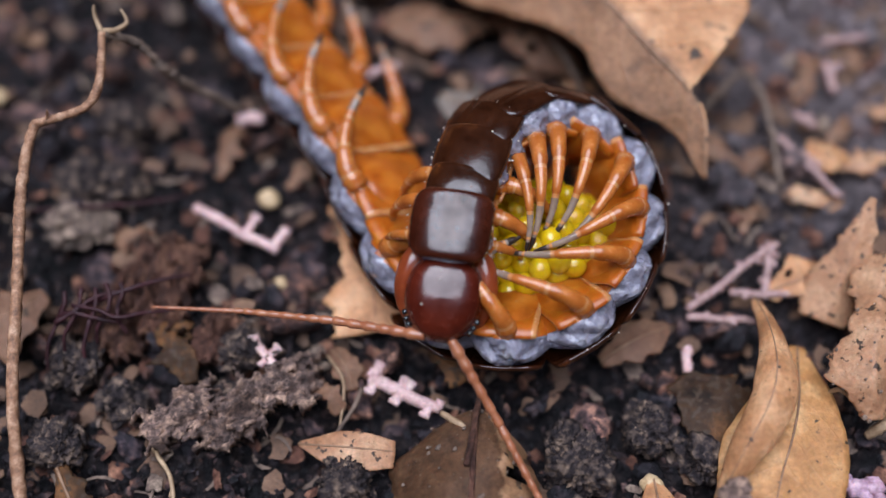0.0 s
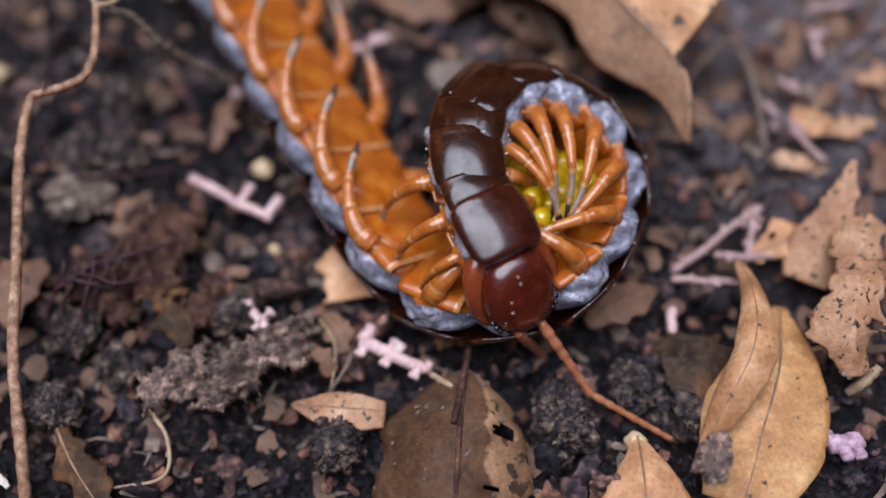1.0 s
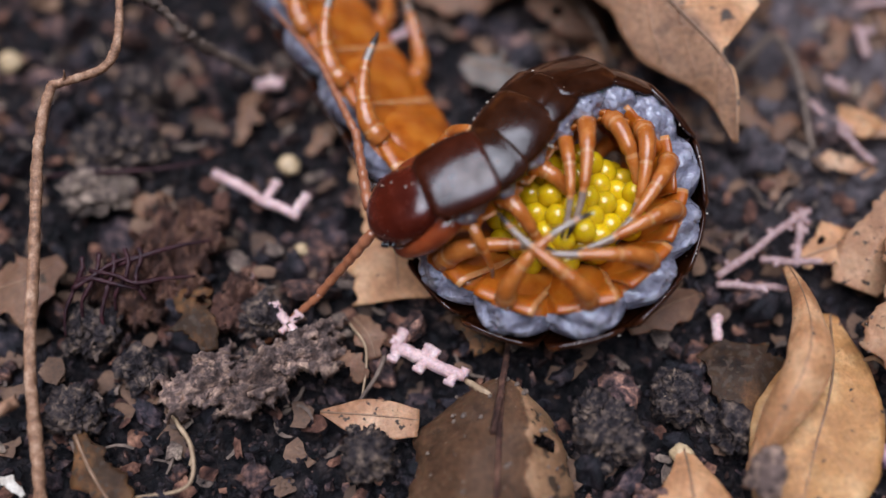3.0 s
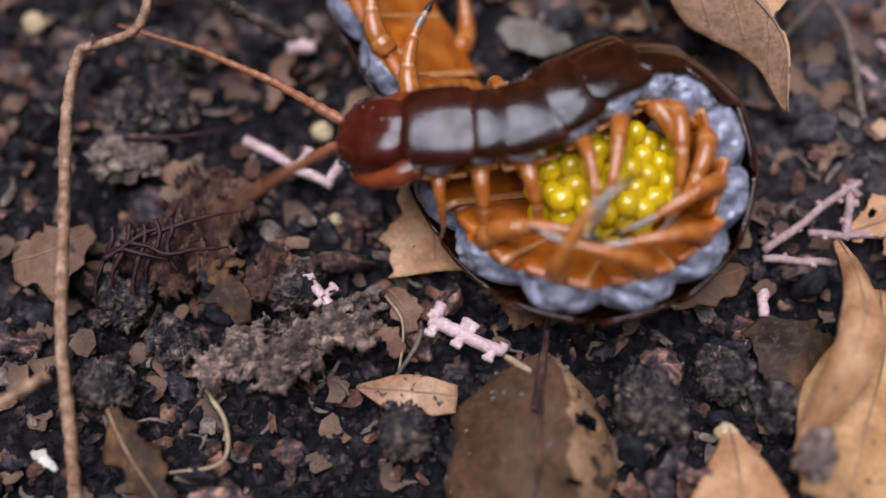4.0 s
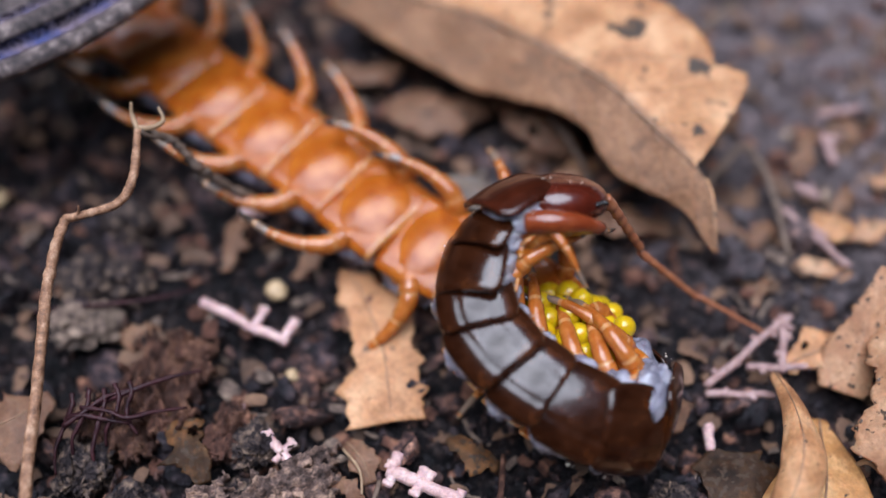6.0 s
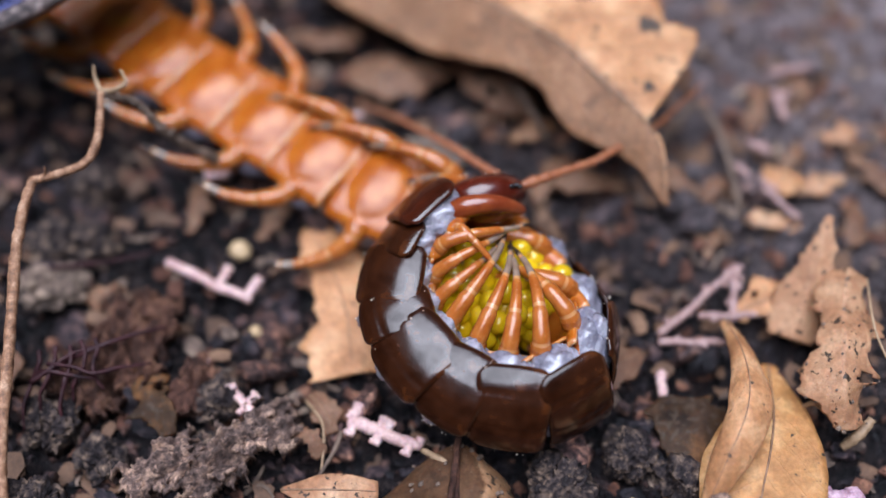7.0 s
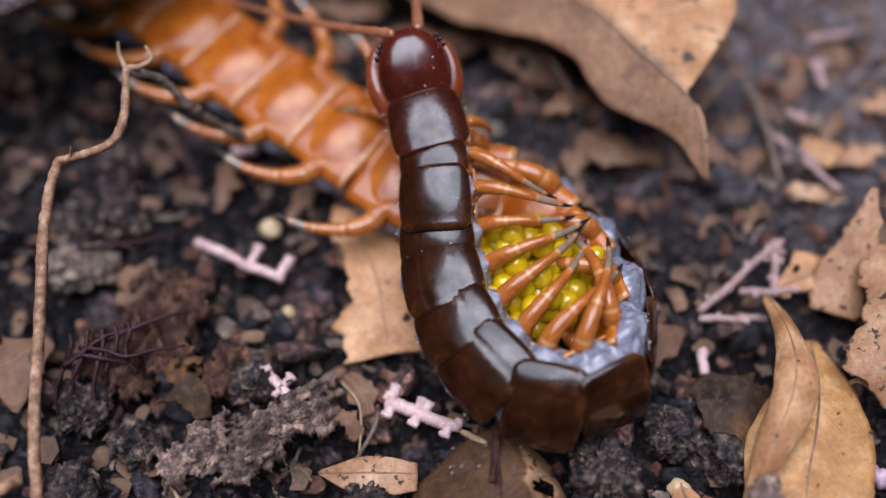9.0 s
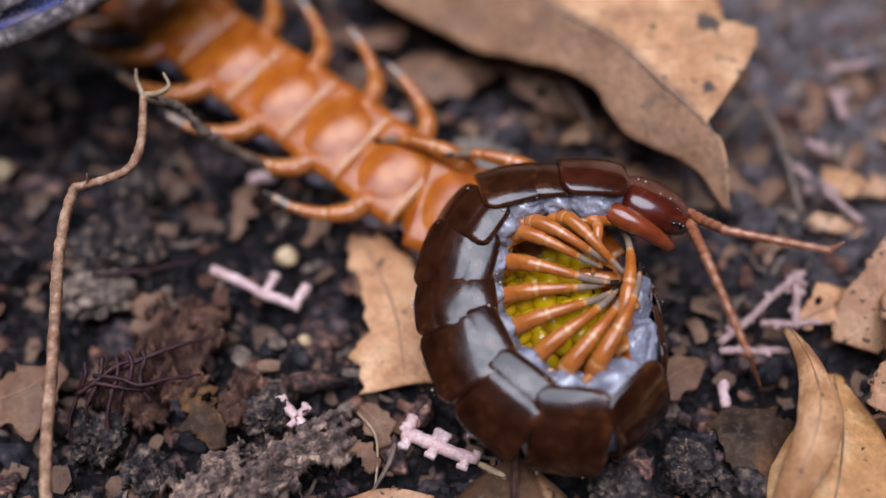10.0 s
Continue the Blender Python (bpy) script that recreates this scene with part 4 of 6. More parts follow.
frond = stick("root_frond", "dark red feathery rootlet lying on the soil", [(13.1, 76.9, 3.5), (9.1, 75.7, 5.0), (4.6, 74.2, 5.6), (-1.1, 73.6, 3.0)], [0.15, 0.26, 0.3, 0.25], M_FIBRE, 6, 34, 0.1, 1.0, "root")
for k, (a, b, c) in enumerate((((-0.3, 74.9, 5.8), (-1.1, 72.2, 4.8), (-2.5, 67.6, 2.8)), ((1.4, 75.2, 5.8), (0.5, 71.8, 5.3), (-0.6, 69.0, 3.3)), ((2.9, 75.0, 5.8), (2.4, 71.5, 5.3), (1.5, 67.3, 2.8)), ((4.0, 75.4, 5.8), (4.1, 72.5, 5.3), (2.6, 69.8, 3.3)), ((5.5, 75.4, 5.8), (5.2, 73.0, 5.3), (5.9, 70.4, 3.8)), ((0.6, 73.3, 5.8), (5.3, 71.5, 5.8), (10.9, 72.7, 3.8)), ((-1.2, 71.7, 5.3), (2.6, 73.8, 5.8), (6.0, 74.8, 5.3)), ((-0.8, 72.6, 5.3), (1.8, 72.1, 5.8), (5.3, 71.3, 4.8)))):
    stick("rootlet", "", [a, tuple(np.add(np.add(a, b) / 2, (0.4, 0, 0.3))), b, tuple(np.add(np.add(b, c) / 2, (-0.4, 0, 0.2))), c], [0.28, 0.24, 0.26, 0.22, 0.14], M_FIBRE, 6, 24, 0.8, k * 1.3, parent=frond)


# ---- fallen flower parts ----
def flower_spike(label, a, b, r, nubs, arms=(), mat=None, seed=1):
    """A dried pink flower stalk from a to b with short square stubs to both sides."""
    rr = random.Random(seed)
    a, b = Vector(a), Vector(b)
    d = (b - a).normalized()
    side = Vector((0, 0, 1)).cross(d).normalized()
    up = d.cross(side)
    verts, faces = [], []

    def add(V, Fc, verts, faces):
        base = len(verts)
        verts.extend(V)
        faces.extend(tuple(base + q for q in f) for f in Fc)
    wob = [tuple(a + (b - a) * k + side * rr.uniform(-0.15, 0.15) + up * rr.uniform(-0.1, 0.15)) for k in np.linspace(0, 1, 6)]
    add(*tube_data(wob, [r, r * 1.1, r, r * 1.05, r * 0.9], 18, 8, 0.25, seed), verts, faces)
    stalk = (verts, faces)
    stubs = []
    for k, s, ln, wd in nubs:
        verts, faces = [], []
        stubs.append((verts, faces))
        p = a + (b - a) * k
        q = p + side * (s * ln) + up * rr.uniform(-0.1, 0.4) + d * rr.uniform(-0.2, 0.2)
        add(*tube_data([tuple(p), tuple((p + q) / 2), tuple(q)], [wd * 0.9, wd, wd * 1.05, wd], 6, 7, 0.3, seed + k * 9), verts, faces)
        if ln > 1.0 and wd > 0.4:
            add(*tube_data([tuple(q - d * 0.55), tuple(q + up * 0.1), tuple(q + d * 0.55)], [wd * 0.6, wd * 0.75, wd * 0.6], 5, 6, 0.3, seed + k * 5), verts, faces)
    ob = new("flower_stalk", mesh_of("flower_stalk", *stalk, [mat or M_PINK]))
    for st in stubs:
        part("stub", mesh_of("stub", *st, [mat or M_PINK]), ob)
    return tagged(ob, label, "flower", "fallen flower parts")


flower_spike("pink dried flower stalk with square stubs", (30.7, 64.1, 1.6), (37.6, 59.9, 1.8), 0.68, [(0.05, 1, 1.6, 0.6), (0.1, -1, 1.4, 0.55), (0.0, 1, 0.9, 0.6), (0.42, 1, 1.3, 0.55), (0.46, -1, 1.35, 0.55), (0.52, 1, 1.2, 0.5), (0.88, -1, 1.2, 0.5), (0.97, 1, 0.9, 0.5)], seed=3)
flower_spike("pale pink forked flower stalk", (12.1, 86.3, 1.2), (21.3, 79.6, 1.8), 0.55, [(0.62, 1, 2.4, 0.5), (0.95, 1, 2.6, 0.55)], seed=5)
flower_spike("small pink broken flower stalk", (18.3, 69.3, 2.8), (21.9, 64.9, 2.8), 0.5, [(0.1, 1, 0.8, 0.4), (0.55, 1, 1.4, 0.45), (0.55, -1, 1.3, 0.4), (0.85, 1, 1.0, 0.4)], seed=7)
flower_spike("long pink dried flower stalk on soil", (65.1, 68.7, 1.5), (76.4, 75.4, 2.2), 0.42, [(0.9, -1, 1.4, 0.4), (0.15, 1, 0.8, 0.35), (0.35, -1, 0.7, 0.3), (0.6, 1, 0.9, 0.35), (0.75, -1, 0.8, 0.3)], mat=M_DULLPINK, seed=9)
flower_spike("pink dried flower stalk on soil", (75.6, 75.6, 2.0), (73.7, 69.1, 1.5), 0.46, [(0.4, 1, 0.9, 0.4), (0.15, -1, 1.0, 0.4), (0.7, -1, 0.8, 0.35)], mat=M_DULLPINK, seed=10)
flower_spike("long pink dried flower stalk on soil", (64.9, 67.8, 1.5), (72.1, 66.7, 1.6), 0.42, [(0.3, 1, 0.7, 0.3), (0.7, -1, 0.7, 0.35)], mat=M_DULLPINK, seed=11)
flower_spike("long pink dried flower stalk on soil", (70.1, 70.3, 1.4), (77.8, 69.1, 1.8), 0.4, [(0.5, 1, 1.0, 0.4), (0.2, -1, 0.7, 0.3)], mat=M_DULLPINK, seed=12)
flower_spike("short pink stalk piece", (64.5, 64.6, 0.9), (64.1, 62.1, 0.9), 0.5, [], seed=13)
flower_spike("short pink stalk piece", (64.3, 64.3, 0.9), (64.0, 61.8, 0.9), 0.5, [], seed=14)
flower_spike("small pink stalk piece", (16.5, 71.3, 0.9), (15.9, 73.7, 0.9), 0.45, [], seed=15)
flower_spike("cream flower bud scrap", (16.9, 97.6, 1.2), (20.0, 97.7, 1.4), 0.7, [(0.6, 1, 0.8, 0.5)], seed=16)
flower_spike("mauve crumpled flower on the soil", (76.9, 47.8, 2.0), (80.3, 48.0, 2.5), 0.9, [(0.1, 1, 1.2, 0.7), (0.4, -1, 1.4, 0.7), (0.75, 1, 0.9, 0.7), (0.8, -1, 1.5, 0.6)], mat=M_PURPLE, seed=17)
flower_spike("distant pale pink flower stalk", (88.2, 99.2, 1.6), (88.2, 94.8, 1.6), 0.6, [(0.2, 1, 1.3, 0.5)], mat=M_DULLPINK, seed=18)
flower_spike("distant pale pink flower stalk", (88.4, 102.1, 1.6), (94.1, 102.6, 1.6), 0.5, [], mat=M_DULLPINK, seed=19)
flower_spike("pink dried flower stalk on soil", (79.9, 89.4, 1.4), (85.2, 80.6, 1.6), 0.4, [(0.6, 1, 1.0, 0.3)], mat=M_DULLPINK, seed=20)
flower_spike("small pink flower scrap on the pale soil", (82.9, 92.6, 1.2), (84.7, 90.3, 1.4), 0.5, [(0.5, 1, 1.0, 0.4)], mat=M_DULLPINK, seed=22)
flower_spike("small pink flower scrap on the pale soil", (82.1, 87.0, 1.2), (83.9, 85.1, 1.4), 0.5, [(0.5, -1, 0.9, 0.4)], mat=M_DULLPINK, seed=23)
flower_spike("pale pink stalk under the leaf", (29.9, 101.6, 1.4), (36.5, 103.5, 2.0), 0.5, [(0.8, 1, 1.0, 0.4)], seed=21)


# ---- metal tool that holds the tail down ----
def sweep(prof, R, n, half):
    verts, faces = [], []
    for i in range(n + 1):
        a = radians(-half + 2 * half * i / n)
        for x, z in prof:
            wob = 0.08 * noise.noise(Vector((i * 0.4, x, z)))
            verts.append(((R + x) * math.cos(a) - R, (R + x) * math.sin(a), z + wob))
    m = len(prof)
    for i in range(n):
        for j in range(m):
            faces.append((i * m + j, i * m + (j + 1) % m, (i + 1) * m + (j + 1) % m, (i + 1) * m + j))
    faces.append(tuple(range(m)))
    faces.append(tuple(reversed(range(n * m, (n + 1) * m))))
    return verts, faces


def tool():
    """A curved steel scoop seen on its edge: stained rim and ridge, polished grooves between them."""
    V, Fc = sweep([(-17, 0.0), (-0.6, 0.0), (-0.6, 0.6), (-8.0, 0.8), (-11.0, 1.6), (-17, 2.0)], 46.0, 40, 30)
    ob = new("metal_scoop", mesh_of("metal_scoop", V, Fc, [M_STAIN]))
    V, Fc = sweep([(-2.0, 0.3), (-1.0, -0.1), (-0.2, 0.2), (0.0, 0.9), (-0.4, 1.5), (-1.3, 1.7), (-2.1, 1.3)], 46.0, 60, 30)
    part("rim", mesh_of("rim", V, Fc, [M_STAIN]), ob, "rolled soil-stained rim")
    for x0, x1, z in ((-2.0, -4.3, 1.25), (-6.3, -7.5, 1.55)):
        V, Fc = sweep([(x0, 0.5), (x0, z), ((x0 + x1) / 2, z - 0.35), (x1, z + 0.1), (x1, 0.5)], 46.0, 40, 30)
        part("groove", mesh_of("groove", V, Fc, [M_STEEL]), ob, "polished blue-black groove")
    V, Fc = sweep([(-4.2, 0.8), (-4.4, 1.7), (-5.2, 2.1), (-6.2, 1.9), (-6.4, 0.8)], 46.0, 60, 30)
    part("bead", mesh_of("bead", V, Fc, [M_STAIN]), ob, "raised soil-stained bead")
    return tagged(ob, "stained blue-grey steel scoop rim pressed on the tail", "tool")


scoop = tool()

# ---- eggs ----
clutch = tagged(new("egg_clutch"), "clutch of glossy translucent yellow eggs held by the legs", "eggs")
bm = bmesh.new()
bmesh.ops.create_uvsphere(bm, u_segments=18, v_segments=12, radius=1.27 * MM)
for f in bm.faces:
    f.smooth = True
egg_mesh = bpy.data.meshes.new("egg")
bm.to_mesh(egg_mesh)
bm.free()
egg_mesh.materials.append(M_EGG)
spots = []
tries = random.Random(12)
turn = Euler((0.5, 0.3, 0.9)).to_matrix()
for a in range(-6, 7):
    for b in range(-6, 7):
        for c in range(-6, 7):
            v = turn @ (Vector((a + (b % 2) * 0.5 + (c % 2) * 0.5, b * 0.866 + (c % 2) * 0.289, c * 0.816)) * 2.22)
            v += Vector([tries.uniform(-0.26, 0.26) for _ in range(3)])
            if (v.x / 7.9) ** 2 + (v.y / 6.5) ** 2 + (v.z / 4.0) ** 2 < 1:
                spots.append(v)
for v in spots:
    part("egg", egg_mesh, clutch, m=at_mm(v, Matrix.Diagonal((tries.uniform(0.92, 1.06), tries.uniform(0.92, 1.06), tries.uniform(0.92, 1.1), 1))))


# ---- centipede ----
LENGTHS = [4.6, 2.8, 5.0, 3.5, 5.6, 4.4, 5.8, 5.8, 5.8, 6.0, 6.0, 6.2, 7.0, 8.0, 8.4, 8.4, 8.4, 8.4, 8.4, 8.0, 7.0]
HEAD = 8.0
BASE = Matrix.Translation((0.045, 0.08, 0.0))
HOME = BASE.inverted()
centipede = tagged(new("centipede"), "large brown and orange centipede curled round its eggs", "centipede")
centipede.matrix_basis = BASE


def half_width(i):
    return (4.5, 3.95, 4.2, 4.4, 4.7, 4.8, 5.0)[i] if i < 7 else 5.2 + 1.15 * min(1.0, max(0.0, (i - 9) / 4)) - 0.02 * max(0, i - 14) ** 1.6


def ring(a, w, hi, lo):
    c, s = math.cos(a), math.sin(a)
    return w * math.copysign(abs(c) ** 0.86, c), (hi if s > 0 else lo) * math.copysign(abs(s) ** (0.94 if s > 0 else 0.8), s)


def shell_piece(w, hi, lo, a0, a1, y0, y1, off, thick, na=18, ny=9, lip=0.0, groove=0.0, dome=0.0, taper=0.0, corner=0.06, plane=0.0, soft=0.16):
    """A curved plate over part of the body's round, solid, with rounded margins."""
    verts, faces = [], []
    for layer in (0, 1):
        for i in range(ny + 1):
            k = i / ny
            y = y0 + (y1 - y0) * k
            edge = min(k, 1 - k) * 2
            swell = off + dome * math.sin(math.pi * k) + lip * math.exp(-((k - 0.03) / 0.07) ** 2) - soft * max(0, 1 - edge * 7) - taper * k
            for j in range(na + 1):
                u = j / na
                pull = corner * (1 - min(1.0, edge * 3)) ** 1.5 * (a1 - a0)
                a = a0 + pull + (a1 - a0 - 2 * pull) * u
                rim = min(u, 1 - u) * 2
                o = swell - 0.22 * max(0, 1 - rim * 8) - groove * (math.exp(-((u - 0.36) / 0.02) ** 2) + math.exp(-((u - 0.64) / 0.02) ** 2))
                if layer:
                    o -= thick
                x, z = ring(a, w + o, hi + o, lo + o)
                if plane:
                    z = max(z, -plane * (lo + o))
                verts.append((x, y, z))
    n = (ny + 1) * (na + 1)
    for i in range(ny):
        for j in range(na):
            q = (i * (na + 1) + j, i * (na + 1) + j + 1, (i + 1) * (na + 1) + j + 1, (i + 1) * (na + 1) + j)
            faces += [q, tuple(n + v for v in reversed(q))]
    border = [j for j in range(na)] + [i * (na + 1) + na for i in range(ny)] + [ny * (na + 1) + j for j in range(na, 0, -1)] + [i * (na + 1) for i in range(ny, 0, -1)]
    for a, b in zip(border, border[1:] + border[:1]):
        faces.append((b, a, a + n, b + n))
    return verts, faces


def flank_data(w, hi, lo, ln, seed, low):
    verts, faces = [], []
    ny, na = 26, 72
    for i in range(ny + 1):
        k = i / ny
        y = -ln * 0.56 - 0.8 + (ln * 1.12 + 1.6) * k
        puff = 1.09 - 0.6 * (2 * abs(k - 0.5)) ** 2
        for j in range(na):
            a = 2 * math.pi * j / na
            x, z = ring(a, w, hi, lo)
            side = abs(math.cos(a))
            fold = abs(noise.noise(Vector((x * 0.7, y * 0.75, z * 0.9 + seed))))
            crease = abs(noise.noise(Vector((x * 1.5, y * 1.9, z * 1.7 + seed + 5))))
            f = puff * (1 + side ** 2 * (0.05 * math.sin(k * 12.5 + 3 * math.sin(a * 2)) - 0.8 * max(0, 0.14 - fold) - 0.45 * max(0, 0.12 - crease)))
            verts.append((x * f, y, z * f))
    for i in range(ny):
        for j in range(na):
            faces.append((i * na + j, i * na + (j + 1) % na, (i + 1) * na + (j + 1) % na, (i + 1) * na + j))
    faces.append(tuple(range(na)))
    faces.append(tuple(reversed(range(ny * na, (ny + 1) * na))))
    slots = [1 if low < 360 * (j + 0.5) / na < 540 - low else 0 for i in range(ny) for j in range(na)] + [0, 0]
    return verts, [tuple(reversed(f)) for f in faces], slots


STOUT_PATH = [(0, 0, 0), (1.2, -0.1, -1.4), (1.6, -0.3, -3.4), (1.5, -0.4, -5.6), (1.0, -0.4, -7.8), (0.3, -0.2, -9.4), (-0.1, 0.0, -10.4)]
LEG_PATH = [(0, 0, 0), (1.5, -0.2, -1.1), (2.1, -0.6, -3.6), (1.7, -0.9, -6.4), (0.6, -0.9, -9.0), (-0.5, -0.5, -11.0), (-1.0, -0.2, -12.0)]


def leg_mesh(sx, size, path=LEG_PATH, radii=(1.1, 0.95, 0.76, 0.54, 0.36, 0.26, 0.1), shin=0.56, claw=0.82):
    """A jointed leg: swollen thigh articles, slim shin, dark claw."""
    steps, sides = 42, 10
    V, Fc = tube_data(path, radii, steps, sides)
    joints = (0.13, 0.36, 0.58, 0.78, 0.93)
    out = []
    for i in range(steps + 1):
        k = i / steps
        c = curve_at(path, k)
        pinch = 1 - sum(0.15 * math.exp(-((k - q) / 0.016) ** 2) for q in joints) + sum(0.09 * math.exp(-((k - q + 0.04) / 0.024) ** 2) for q in joints)
        for j in range(sides):
            p = c + (np.array(V[i * sides + j]) - c) * pinch
            out.append((sx * p[0] * size, p[1] * size, p[2] * size))
    slots = []
    for i in range(steps):
        k = (i + 0.5) / steps
        slots += [3 if any(abs(k - q) < 0.014 for q in joints[:4]) else 0 if k < shin else 1 if k < claw else 2] * sides
    slots += [0, 2]
    if sx < 0:
        Fc = [tuple(reversed(f)) for f in Fc]
    return mesh_of("leg", out, Fc, [M_LEG, M_SHIN, M_TIP, M_JOINT], slots=slots)


LEGS = {(sx, sz): leg_mesh(sx, sz) for sx in (1, -1) for sz in (0.62, 0.85, 1.0)}
for sx in (1, -1):
    LEGS[sx, 1.12] = leg_mesh(sx, 1.12, STOUT_PATH, (1.12, 1.02, 0.8, 0.6, 0.45, 0.34, 0.14), 0.64, 0.8)
segments, legs = [], []
for i, ln in enumerate(LENGTHS):
    w = half_width(i)
    hi, lo = w * (0.62 if i == 0 else 0.6), w * 0.52
    V, Fc, slots = flank_data(w * (0.82 if i < 3 else 0.92), hi * 0.82, lo, ln, i * 2.3, 198 if i > 11 else 204)
    seg = part("body_segment", mesh_of("body_segment", V, Fc, [M_FLANK, M_BELLY], slots=slots), centipede, "wrinkled lavender-grey flank")
    V, Fc = shell_piece(w, hi, lo, radians(32), radians(148), -ln / 2 - 1.35, ln / 2 + (0.9 if i == 0 else 0.35), 0.15, 0.3, 34, 16, 0.1, 0.08 if i > 2 else 0.0, 0.3, 0.24, 0.17 if i == 0 else 0.12)
    part("tergite", mesh_of("tergite", V, Fc, [M_NECK if i == 0 else M_SHELL]), seg, "glossy red-brown back plate" if i == 0 else "glossy dark brown back plate")
    V, Fc = shell_piece(w, hi, lo, radians(209), radians(331), -ln / 2 - 0.1, ln / 2 + 0.05, 0.2, 0.3, 24, 12, 0.02, 0.05, 0.04, 0.0, 0.02, plane=0.8, soft=0.05)
    seam = [1 if q // 2 >= 24 * 11 else 0 for q in range(24 * 12 * 2)] + [1] * (len(Fc) - 24 * 12 * 2)
    part("sternite", mesh_of("sternite", V, Fc, [M_BELLY, M_JOINT], slots=seam), seg, "orange belly plate")
    size = 0.62 if i == 0 else 0.85 if i < 4 else 1.0 if i < 12 else 1.12
    for sx in (1, -1):
        V, Fc = lump_data(1.1, 0.9, 3, i + sx * 0.3, 0.12, (1.0, 1.3, 0.9))
        part("coxa", mesh_of("coxa", V, Fc, [M_BELLY]), seg, "orange leg base", at_mm((sx * w * 0.72, 0.2, -lo * 0.62)))
        leg = part("leg", LEGS[sx, size], seg, "jointed orange leg with a dark tip")
        legs.append((i, sx, leg, (sx * w * 0.78, 0.2, -lo * 0.68)))
    segments.append(seg)

head = part("head", mesh_of("head", *shell_piece(1, 1, 1, 0, 1, 0, 1, 0, 0.1), [M_HEAD]), centipede, "glossy dark red-brown head shield")


def head_data():
    """A domed rounded shield, a little longer than wide, on a thick underside."""
    verts, faces = [], []
    nu, nv = 40, 14
    for i in range(nv + 1):
        ph = math.pi * i / nv
        for j in range(nu):
            a = 2 * math.pi * j / nu
            s = math.sin(ph)
            cy = math.sin(a)
            x = 3.85 * math.copysign(abs(math.cos(a)) ** 0.75, math.cos(a)) * s ** 0.55 * (1 - 0.22 * max(0, cy) ** 1.5 - 0.05 * max(0, -cy) ** 2)
            y = 4.4 * math.copysign(abs(cy) ** 0.85, cy) * s ** 0.55
            z = 2.1 * math.cos(ph) * (0.8 if ph > math.pi / 2 else 1.0)
            z -= 0.05 * math.exp(-(x / 0.25) ** 2) if ph < 1.4 else 0
            verts.append((x, y, z - 0.06 * max(0, y) ** 1.5))
    for i in range(nv):
        for j in range(nu):
            faces.append((i * nu + j, (i + 1) * nu + j, (i + 1) * nu + (j + 1) % nu, i * nu + (j + 1) % nu))
    return verts, faces


V, Fc = head_data()
head.data = mesh_of("head_shield", V, Fc, [M_HEAD])
for sx in (1, -1):
    V, Fc = tube_data([(sx * 2.4, -4.8, -1.2), (sx * 3.7, -2.9, -0.9), (sx * 4.1, -0.2, -1.2), (sx * 3.2, 2.4, -2.2), (sx * 1.2, 3.6, -2.7)], [1.2, 1.15, 0.95, 0.65, 0.2], 26, 12)
    part("forcipule", mesh_of("forcipule", V, Fc, [M_CLAW]), head, "orange-red venom claw")
    for q in ((3.3, 2.5, 0.35), (3.55, 1.9, 0.3), (3.0, 3.0, 0.15)):
        V, Fc = lump_data(0.3, 0.9, 2, 1.0, 0.05)
        part("eye", mesh_of("eye", V, Fc, [M_EYE]), head, "tiny black eye", at_mm((sx * q[0], q[1], q[2])))
V, Fc = lump_data(2.6, 0.55, 3, 4.0, 0.1, (1.2, 1.1, 1.0))
part("mouthparts", mesh_of("mouthparts", V, Fc, [M_CLAW]), head, "", at_mm((0, 0.3, -1.9)))

FEEL = 9.6


def feeler_mesh(n, r0, r1):
    """A run of antenna articles, thick at their far ends."""
    steps = 30
    V, Fc = tube_data([(0, 0, 0), (0, FEEL / 2, 0), (0, FEEL + 0.3, 0)], [1, 1, 1], steps, 8)
    out = []
    for x, y, z in V:
        k = min(1, max(0, y / FEEL))
        r = (r0 + (r1 - r0) * k) * (0.8 + 0.34 * ((k * n) % 1.0))
        out.append((x * r, y, z * r))
    return mesh_of("antenna", out, Fc, [M_FEELER])


RUNS = [feeler_mesh(6, 0.6, 0.46), feeler_mesh(7, 0.46, 0.32), feeler_mesh(8, 0.32, 0.15)]
feelers = {sx: [part("antenna", me, centipede, "tapering jointed reddish antenna") for me in RUNS] for sx in (-1, 1)}
for sx in (1, -1):
    seg = segments[-1]
    V, Fc = tube_data([(sx * 2.2, -1.5, -0.6), (sx * 3.6, -6, -0.6), (sx * 4.6, -11, 0), (sx * 4.2, -17, 0.5)], [1.5, 1.5, 1.1, 0.4], 20, 10)
    part("terminal_leg", mesh_of("terminal_leg", V, Fc, [M_CLAW]), seg, "thick reddish last leg")


def speckle(seg, w, hi, ln, count, seed):
    """Pale sand grains stuck to a plate."""
    r = random.Random(seed)
    verts, faces = [], []
    V0, F0 = lump_data(1.0, 0.7, 1, seed, 0.4)
    for _ in range(count):
        a = radians(r.uniform(20, 160))
        x, z = ring(a, w + 0.2, hi + 0.2, hi)
        s = 0.03 + 0.1 * r.random() ** 2
        y = r.uniform(-ln * 0.45, ln * 0.45)
        base = len(verts)
        verts.extend((x + s * v[0], y + s * v[1], z + s * v[2]) for v in V0)
        faces.extend(tuple(base + q for q in f) for f in F0)
    ob = part("sand_grains", mesh_of("sand_grains", verts, faces, [M_SPECK]), seg, "pale grains of sand")
    ob["kind"] = "stuff"


